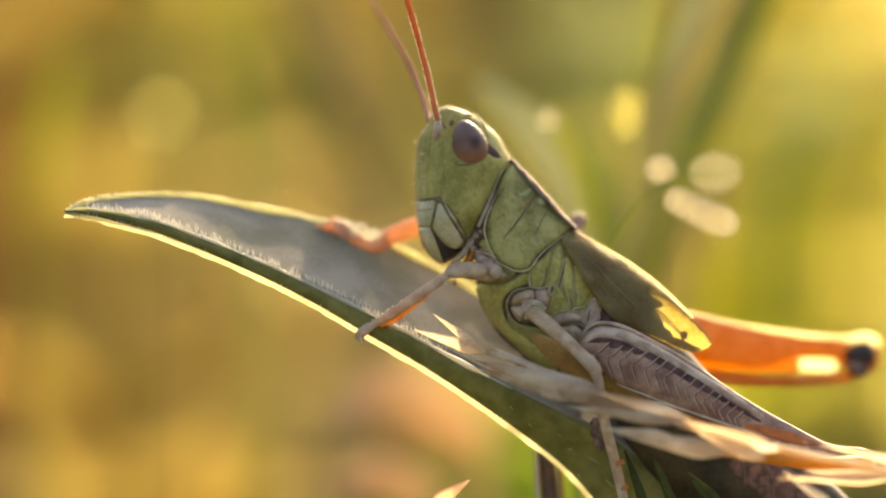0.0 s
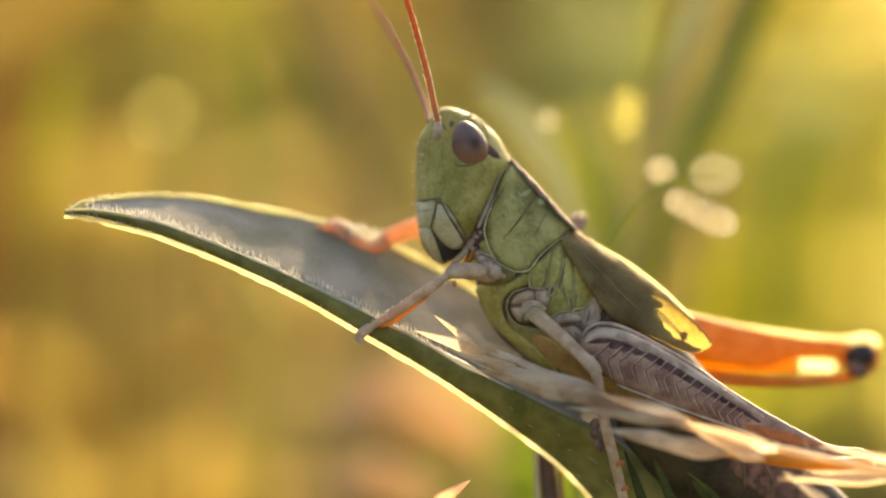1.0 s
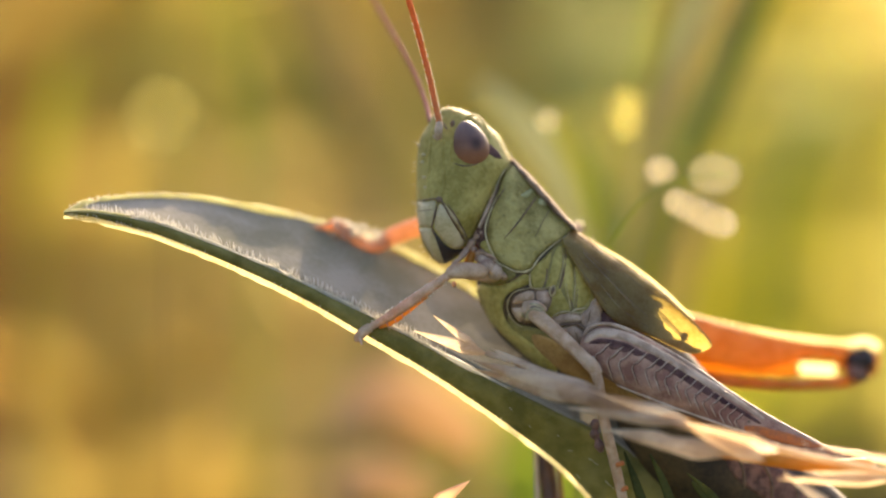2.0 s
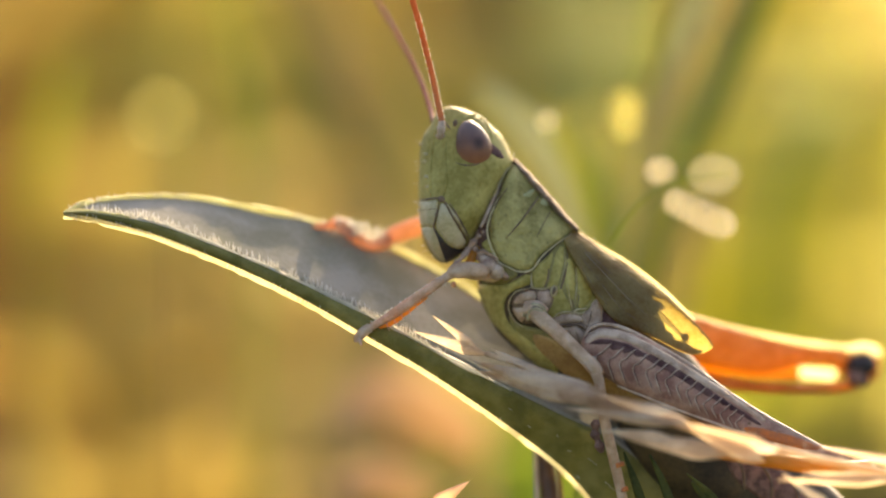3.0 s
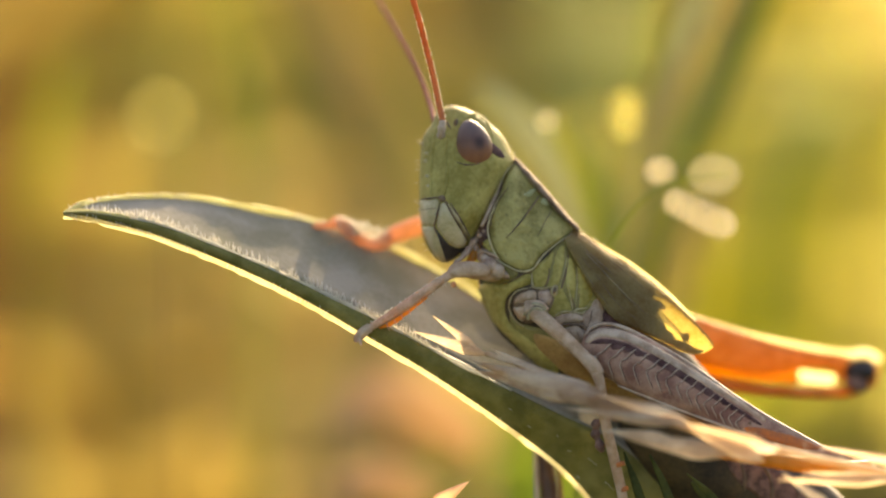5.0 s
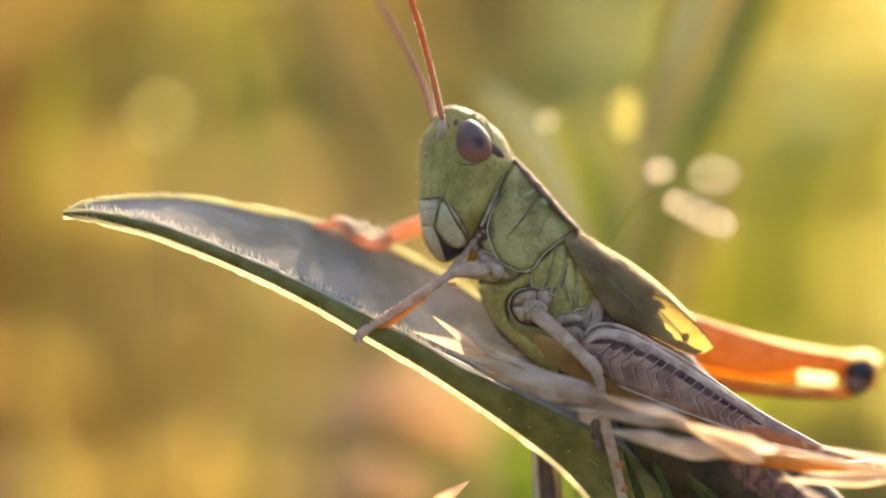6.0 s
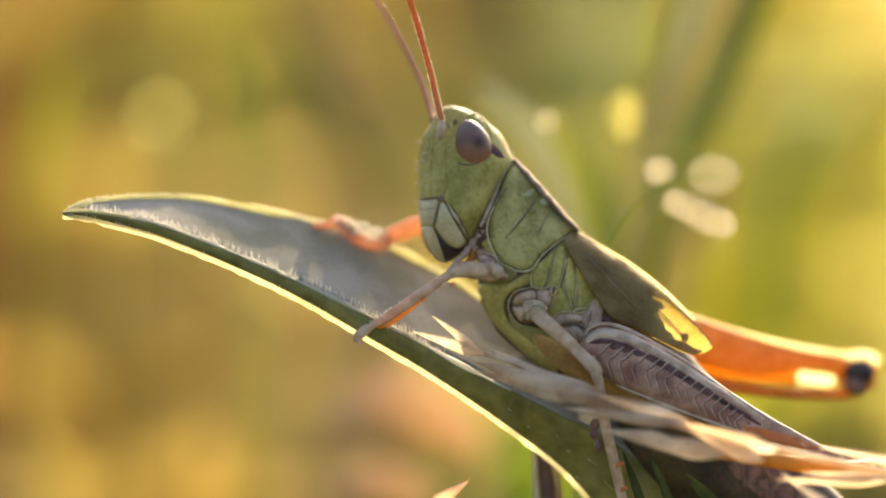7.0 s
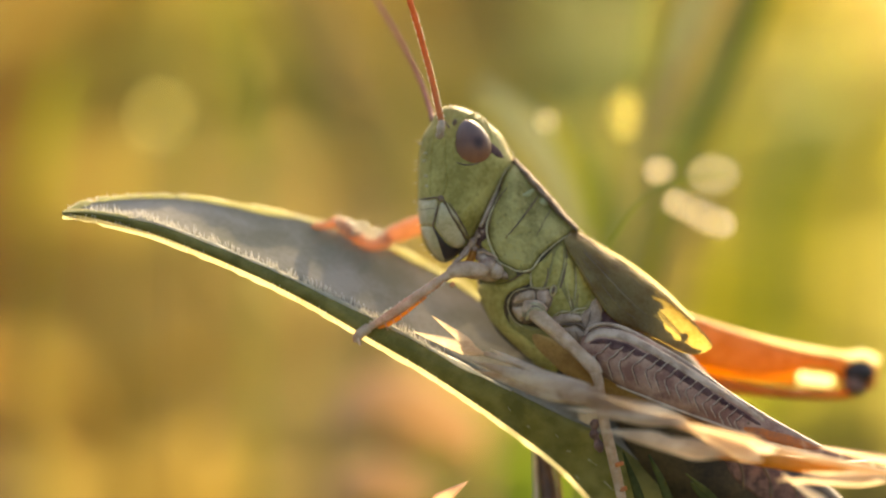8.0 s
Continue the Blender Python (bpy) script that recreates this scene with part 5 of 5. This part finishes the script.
def stems():
    ob = thing("dry_stem", (3.528, 3, -9.813), "thin brown dry stem below the leaf", "stem")
    root(ob, "stem_base", (3.528, 3, -9.813), 0.3, STALK)
    part("stalk", tube([(3.002, 3, -5.951, 0.246, 0.246), (3.265, 3, -7.18, 0.281, 0.281), (3.528, 3, -9.813, 0.316, 0.316)], n=12), STALK, ob)
    part("stalk", tube([(2.858, 2.8, -6.119, 0.06, 0.06), (2.893, 2.8, -6.82, 0.075, 0.075), (2.998, 2.8, -9.976, 0.08, 0.08)], n=10), RIB, ob, "pale straw beside the stem")
    part("stalk", tube([(3.502, 2.6, -6.286, 0.053, 0.053), (3.642, 2.6, -7.336, 0.07, 0.07), (3.852, 2.6, -9.788, 0.088, 0.088)], n=10), STRAW, ob, "golden straw beside the stem")
    ob = thing("green_shoot", (8.851, -0.6, -8.902), "short green shoots under the spike, coloured as in shade", "shoot")
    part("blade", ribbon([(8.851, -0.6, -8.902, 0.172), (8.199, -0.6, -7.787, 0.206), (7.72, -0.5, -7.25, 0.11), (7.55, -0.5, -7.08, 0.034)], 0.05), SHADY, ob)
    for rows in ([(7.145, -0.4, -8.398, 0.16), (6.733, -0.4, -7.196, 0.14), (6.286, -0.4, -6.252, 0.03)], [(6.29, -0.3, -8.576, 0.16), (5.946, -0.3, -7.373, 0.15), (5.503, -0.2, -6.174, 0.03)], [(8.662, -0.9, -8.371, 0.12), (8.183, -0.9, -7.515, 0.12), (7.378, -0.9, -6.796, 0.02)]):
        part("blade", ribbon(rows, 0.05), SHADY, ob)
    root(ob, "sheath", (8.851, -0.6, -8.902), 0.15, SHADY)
    ob = thing("seed_husk", (-0.412, -0.5, -8.393), "pointed orange-brown seed husk", "seed")
    root(ob, "stalk", (-0.412, -0.5, -7.878), 0.06, STALK)
    part("husk", husk((-0.412, -0.5, -7.878), (0.79, -0.5, -7.054), 0.241), PEACH, ob)


stems()


# ---- blurred plants behind ----
# see-through pale tones for shapes that imitate defocused highlights
LIGHT_DISC = material("pale_light_disc", (0.50, 0.44, 0.28), (0.66, 0.59, 0.41), size=0.5, rough=0.7, spec=0.2, glow=0.5, glow_colour=(0.40, 0.36, 0.23), stretch=(1.5, 1, 0.2), clear=0.58)
FAINT = material("faint_light_disc", (0.46, 0.42, 0.26), (0.60, 0.55, 0.38), size=0.5, rough=0.7, spec=0.2, glow=0.5, glow_colour=(0.36, 0.34, 0.20), stretch=(1.5, 1, 0.2), clear=0.78)
DEAD = material("dead_leaf", (0.46, 0.34, 0.22), (0.62, 0.48, 0.33), size=4, rough=0.7, glow=0.55, glow_colour=(0.76, 0.57, 0.34))


STEM = material("dull_stalk", (0.08, 0.10, 0.03), (0.13, 0.15, 0.05), size=3, rough=0.5, glow=0.48, glow_colour=(0.30, 0.30, 0.08))
PALE_LEAF = material("silvery_leaf", (0.30, 0.36, 0.24), (0.42, 0.48, 0.34), size=3, rough=0.3, glow=0.5, glow_colour=(0.62, 0.60, 0.36))
# gold and lemon tones for the larger blurred highlights
GOLD = material("gold_light_disc", (0.32, 0.27, 0.09), (0.44, 0.38, 0.14), size=3, rough=0.7, spec=0.1, glow=0.5, glow_colour=(0.36, 0.33, 0.09), clear=0.87)
LEMON = material("lemon_light_disc", (0.40, 0.36, 0.10), (0.54, 0.48, 0.16), size=3, rough=0.7, spec=0.1, glow=0.6, glow_colour=(0.66, 0.60, 0.16), clear=0.55)


def blade_behind(rows, mat, label):
    """One long grass blade, rooted in the ground."""
    ob = thing("grass_stalk", rows[0][:3], label, "grass stalk", "loose blades behind the leaf")
    part("blade", ribbon(rows, 0.12, 10), mat, ob)
    root(ob, "sheath", rows[0][:3], rows[0][3] * 0.8, mat)


TAN = material("tan_blade", (0.36, 0.30, 0.15), (0.50, 0.42, 0.22), size=3, rough=0.5, glow=0.5, glow_colour=(0.40, 0.33, 0.14))
YELLOW = material("yellow_green_blade", (0.24, 0.25, 0.05), (0.37, 0.38, 0.08), size=3, rough=0.5, glow=0.5, glow_colour=(0.62, 0.63, 0.09))
DEEP = material("deep_green_blade", (0.08, 0.15, 0.03), (0.14, 0.21, 0.05), size=3, rough=0.5, glow=0.5, glow_colour=(0.30, 0.42, 0.05))


# patches of plants added behind the leaf, by colour, over the height and width of the view, to carry the backdrop's
# light and dark
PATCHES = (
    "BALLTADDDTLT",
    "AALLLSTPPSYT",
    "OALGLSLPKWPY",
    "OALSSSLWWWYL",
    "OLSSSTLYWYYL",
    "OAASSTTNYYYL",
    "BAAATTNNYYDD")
# each tint also holds how brightly its part of the backdrop is lit
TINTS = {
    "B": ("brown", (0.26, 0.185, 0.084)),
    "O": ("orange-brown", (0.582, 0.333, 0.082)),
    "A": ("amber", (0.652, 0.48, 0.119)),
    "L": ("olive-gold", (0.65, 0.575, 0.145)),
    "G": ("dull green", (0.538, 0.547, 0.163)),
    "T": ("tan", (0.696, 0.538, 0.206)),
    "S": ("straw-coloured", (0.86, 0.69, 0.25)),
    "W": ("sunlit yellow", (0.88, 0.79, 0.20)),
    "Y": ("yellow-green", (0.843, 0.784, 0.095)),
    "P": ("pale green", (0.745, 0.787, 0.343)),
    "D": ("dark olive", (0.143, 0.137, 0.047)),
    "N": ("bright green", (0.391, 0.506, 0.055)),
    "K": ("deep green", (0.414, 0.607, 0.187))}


def leaflet(c, r, rng):
    """A small thin oval leaflet (mm) that faces about as the stem does."""
    turn = Euler((math.pi / 2 + rng.uniform(-0.35, 0.35), rng.uniform(-1.5, 1.5), rng.uniform(-0.4, 0.4)))
    m = Matrix.Translation(c) @ turn.to_matrix().to_4x4()
    bm = bmesh.new()
    rim = []
    for s in range(10):
        a = 2 * math.pi * s / 10
        rim.append(bm.verts.new(m @ Vector((math.cos(a) * r, math.sin(a) * r * rng.uniform(0.5, 0.7), 0.1 * r * math.cos(2 * a)))))
    mid = bm.verts.new(m @ Vector((0, 0, -0.08 * r)))
    for s in range(10):
        bm.faces.new((mid, rim[s], rim[(s + 1) % 10]))
    return bm


def patches():
    """Leafy plants added behind the leaf in patches of one colour each, bright or dim by their tint, the nearer the
    lower.
    """
    rng = random.Random(41)
    rows, columns = len(PATCHES), len(PATCHES[0])
    mats = {}
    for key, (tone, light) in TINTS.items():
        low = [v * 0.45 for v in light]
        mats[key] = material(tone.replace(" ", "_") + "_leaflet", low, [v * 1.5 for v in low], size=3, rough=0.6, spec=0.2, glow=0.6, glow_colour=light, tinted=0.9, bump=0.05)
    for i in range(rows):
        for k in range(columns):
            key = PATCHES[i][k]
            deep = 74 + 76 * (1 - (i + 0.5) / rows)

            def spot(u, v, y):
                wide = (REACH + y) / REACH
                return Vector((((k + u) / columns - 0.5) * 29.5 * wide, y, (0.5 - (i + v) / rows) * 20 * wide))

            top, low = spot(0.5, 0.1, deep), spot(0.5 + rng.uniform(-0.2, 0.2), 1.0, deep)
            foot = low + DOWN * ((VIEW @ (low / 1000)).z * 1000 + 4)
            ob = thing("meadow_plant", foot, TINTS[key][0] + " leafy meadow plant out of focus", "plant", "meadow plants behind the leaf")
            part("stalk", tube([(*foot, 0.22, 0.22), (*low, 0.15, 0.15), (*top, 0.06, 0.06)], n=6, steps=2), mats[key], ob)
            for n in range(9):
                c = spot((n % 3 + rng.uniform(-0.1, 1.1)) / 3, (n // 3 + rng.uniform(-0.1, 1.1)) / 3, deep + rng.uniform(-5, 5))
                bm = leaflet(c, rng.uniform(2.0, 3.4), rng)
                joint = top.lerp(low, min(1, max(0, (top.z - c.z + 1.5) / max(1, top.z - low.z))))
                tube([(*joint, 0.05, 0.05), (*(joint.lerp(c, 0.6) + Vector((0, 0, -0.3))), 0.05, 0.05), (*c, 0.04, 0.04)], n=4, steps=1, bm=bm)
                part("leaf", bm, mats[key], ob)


def behind():
    patches()
    ob = thing("grass_stalk", (5.553, 26, -5.211), "tall green grass stalk out of focus", "grass stalk")
    part("stalk", tube([(5.553, 26, -5.211, 0.443, 0.443), (7.364, 26, -0.181, 0.443, 0.443), (9.175, 26, 4.245, 0.483, 0.483), (11.388, 26, 9.477, 0.523, 0.523), (11.831, 26, 10.483, 0.402, 0.402)], n=12), GRASS, ob)
    root(ob, "sheath", (5.553, 26, -5.211), 0.45, GRASS)
    # added shapes the size of blurred glints, hung on a stem
    ob = thing("highlight_discs", (4.538, 18, -1.519), "pale discs for blurred highlights on a thin stem", "seed")
    part("stem", tube([(4.195, 5, -2.116, 0.053, 0.053), (5.44, 5, 0.373, 0.053, 0.053), (6.827, 5, 1.973, 0.036, 0.036), (8.995, 5, 2.329, 0.036, 0.036)], n=8), FRESH, ob)
    root(ob, "stalk", (4.195, 5, -2.116), 0.06, FRESH)
    for c, rx, rz, tilt in (((6.869, 6, 2.469), 27, 25, 0), ((8.565, 5.6, 2.355), 47, 36, 0), ((3.319, 7, 4.082), 24, 24, 0)):
        part("seed", ball(c, rx * 0.0183, 0.2, rz * 0.0183, tilt, 16), LIGHT_DISC if rx == 27 else FAINT, ob)
    part("long_highlight", tube([(6.951, 4.6, 1.649, 0.142, 0.089), (7.164, 4.6, 1.543, 0.39, 0.142), (7.82, 4.6, 1.224, 0.443, 0.16), (8.405, 4.6, 0.94, 0.479, 0.16), (8.937, 4.6, 0.709, 0.426, 0.142), (9.186, 4.6, 0.585, 0.142, 0.089)], n=16), LIGHT_DISC, ob, "long pale shape for a blurred highlight")
    part("seed", ball((6.063, 16, 4.58), 0.55, 0.2, 0.80, 0, 16), LEMON, ob)
    # golden balls take the place of soft discs of light
    ob = thing("golden_discs", (-11.814, 60, -1.411), "round golden discs for blurred highlights", "seed")
    for c, r in (((-9.205, 11, 4.353), 62), ((15.85, 40, 8.044), 96), ((6.115, 34, 9.162), 22), ((14.224, 40, -5.616), 30)):
        part("seed", ball(c, r * 0.021, 0.5, r * 0.021, 0, 16), GOLD, ob)
        root(ob, "stalk", c, 0.025, STRAW)
    ob = thing("dead_leaf", (-1.821, 40, -9.953), "curled pinkish dead leaf out of focus", "leaf")
    part("blade", ribbon([(-4.093, 30, -6.767, 0.206), (-2.786, 32, -5.697, 0.998), (-0.925, 34, -5.968, 1.345), (1.402, 36, -7.412, 0.637)], 0.3), DEAD, ob)
    part("blade", ribbon([(-4.093, 30, -9.029, 0.411), (-2.578, 32, -8.607, 0.915), (-0.294, 34, -9.435, 0.42)], 0.3), DEAD, ob)
    root(ob, "stalk", (1.446, 42, -7.864), 0.3, DEAD)
    ob = thing("green_plant", (5.985, 40, -2.58), "fresh green leafy plant out of focus", "plant")
    part("leaf", ribbon([(5.861, 36, -2.527, 0.425), (5.861, 36, 0.446, 0.849), (5.224, 36, 2.57, 0.849), (4.162, 36, 4.056, 0.319)], 0.2), DEEP, ob)
    part("leaf", ribbon([(5.233, 22, -1.161, 0.197), (4.25, 22, 2.184, 0.669), (2.872, 22, 4.151, 0.669), (1.299, 22, 5.725, 0.236)], 0.2), PALE_LEAF, ob)
    part("leaf", ribbon([(5.307, 18, -0.558, 0.154), (4.73, 18, 2.134, 0.269), (3.961, 18, 3.865, 0.25), (3.384, 18, 4.922, 0.077)], 0.1), YELLOW, ob)
    root(ob, "stalk", (5.861, 36, -2.102), 0.5, DEEP)
    for rows, mat, label in (
        ([(-2.567, 44, 2.456, 0.3), (-4.072, 44, 5.333, 0.34), (-5.223, 44, 7.325, 0.34), (-6.462, 44, 9.759, 0.3), (-7.126, 44, 11.087, 0.2)], STEM, "dull green grass blade out of focus"),
        ([(-7.125, 38, 3.026, 0.22), (-7.597, 38, 6.245, 0.27), (-7.983, 38, 8.391, 0.27), (-8.412, 38, 10.537, 0.2)], YELLOW, "yellow-green grass blade out of focus"),
        ([(-3.219, 46, 2.481, 0.25), (-3.621, 46, 5.834, 0.5), (-4.471, 46, 8.516, 0.55), (-5.342, 46, 11.199, 0.3)], TAN, "tan dry grass blade out of focus"),
        ([(-16.3, 48, 0.474, 0.2), (-16.074, 48, 3.183, 0.45), (-15.623, 48, 5.441, 0.5), (-14.99, 48, 7.924, 0.2)], YELLOW, "yellow-green grass blade out of focus"),
        ([(5.738, 32, -4.137, 0.333), (7.193, 32, 3.139, 0.541), (8.441, 32, 5.842, 0.624), (9.688, 32, 8.961, 0.541), (10.728, 32, 11.663, 0.291)], TAN, "tan dry grass blade out of focus"),
        ([(7.528, 30, -6.561, 0.288), (8.556, 30, -1.213, 0.452), (9.276, 30, 0.843, 0.452), (10.407, 30, 2.9, 0.165)], TAN, "tan dry grass blade out of focus"),
        ([(5.89, 24, -1.572, 0.119), (6.885, 24, 4.795, 0.159), (7.283, 24, 7.581, 0.279), (7.581, 24, 9.969, 0.159)], YELLOW, "yellow-green grass blade out of focus"),
        ([(5.956, 26, -1.992, 0.101), (7.968, 26, 5.654, 0.161), (8.974, 26, 8.068, 0.282), (9.577, 26, 9.678, 0.161)], PALE_LEAF, "silvery grass blade out of focus"),
        ([(12.144, 45, -10.209, 0.222), (13.033, 45, 0.467, 0.311), (13.7, 45, 3.136, 0.356), (14.813, 45, 5.36, 0.133)], DEEP, "deep green grass blade out of focus"),
        ([(-2.744, 44, -12.37, 0.443), (-1.859, 44, -7.944, 0.31), (-2.301, 44, -5.289, 0.266), (-2.965, 44, -2.633, 0.133)], STEM, "dull green grass blade out of focus"),
    ):
        blade_behind(rows, mat, label)


behind()


# ---- movement ----
def motions():
    base = insect.matrix_world.copy()

    def shift(dx, dz, turn):
        return base @ pose(dx / 1000, 0, dz / 1000, 0, turn, 0)

    first, last = shift(-0.105, -0.028, -0.73), shift(0, 0, 0)
    walk(insect, [(0.0, first), (1.0, first), (1.5, shift(-0.1, -0.028, -0.70)), (2.2, shift(-0.06, -0.02, -0.38)), (3.0, shift(-0.018, -0.014, -0.08)), (3.5, last), (5.0, last), (8.0, shift(-0.01, 0, 0))])

    at = far_leg.location.copy()

    def raised(turn):
        return pose(at.x, at.y, at.z, 0, turn, 0)

    walk(far_leg, [(0.0, raised(-2.5)), (1.0, raised(-2.5)), (1.5, raised(-2.2)), (2.2, raised(-1.5)), (3.0, raised(-0.8)), (3.5, raised(0)), (4.5, raised(0.9)), (6.0, raised(1.2)), (7.0, raised(1.5)), (8.0, raised(1.5))])

    rest = hidden_leg.location.copy()

    def drawn(dx, dz):
        return pose(rest.x + dx / 1000, rest.y, rest.z + dz / 1000)

    walk(hidden_leg, [(0.0, drawn(0.09, 0)), (1.2, drawn(0.09, 0)), (1.7, drawn(0.11, -0.04)), (2.6, drawn(-0.35, -0.75)), (8.0, drawn(-0.35, -0.75))])

    spot = shin.location.copy()

    def kept(dx, dz, turn):
        """The shin stays on the leaf while the body leans."""
        return pose(spot.x + dx / 1000, spot.y, spot.z + dz / 1000, 0, turn, 0)

    walk(shin, [(0.0, kept(0.114, 0.069, 0.73)), (1.0, kept(0.114, 0.069, 0.73)), (1.5, kept(0.108, 0.067, 0.70)), (2.2, kept(0.064, 0.042, 0.38)), (3.0, kept(0.019, 0.017, 0.08)), (3.5, kept(0, 0, 0)), (8.0, kept(0, 0, 0))])

    for part_of, top in ((feelers[0], -1.2), (feelers[1], -0.4), (feelers[2], -1.2)):
        seat = part_of.location.copy()
        walk(part_of, [(0.0, pose(*seat)), (4.5, pose(*seat)), (6.0, pose(*seat, 0, top * 0.7, 0)), (8.0, pose(*seat, 0, top, 0))])


motions()
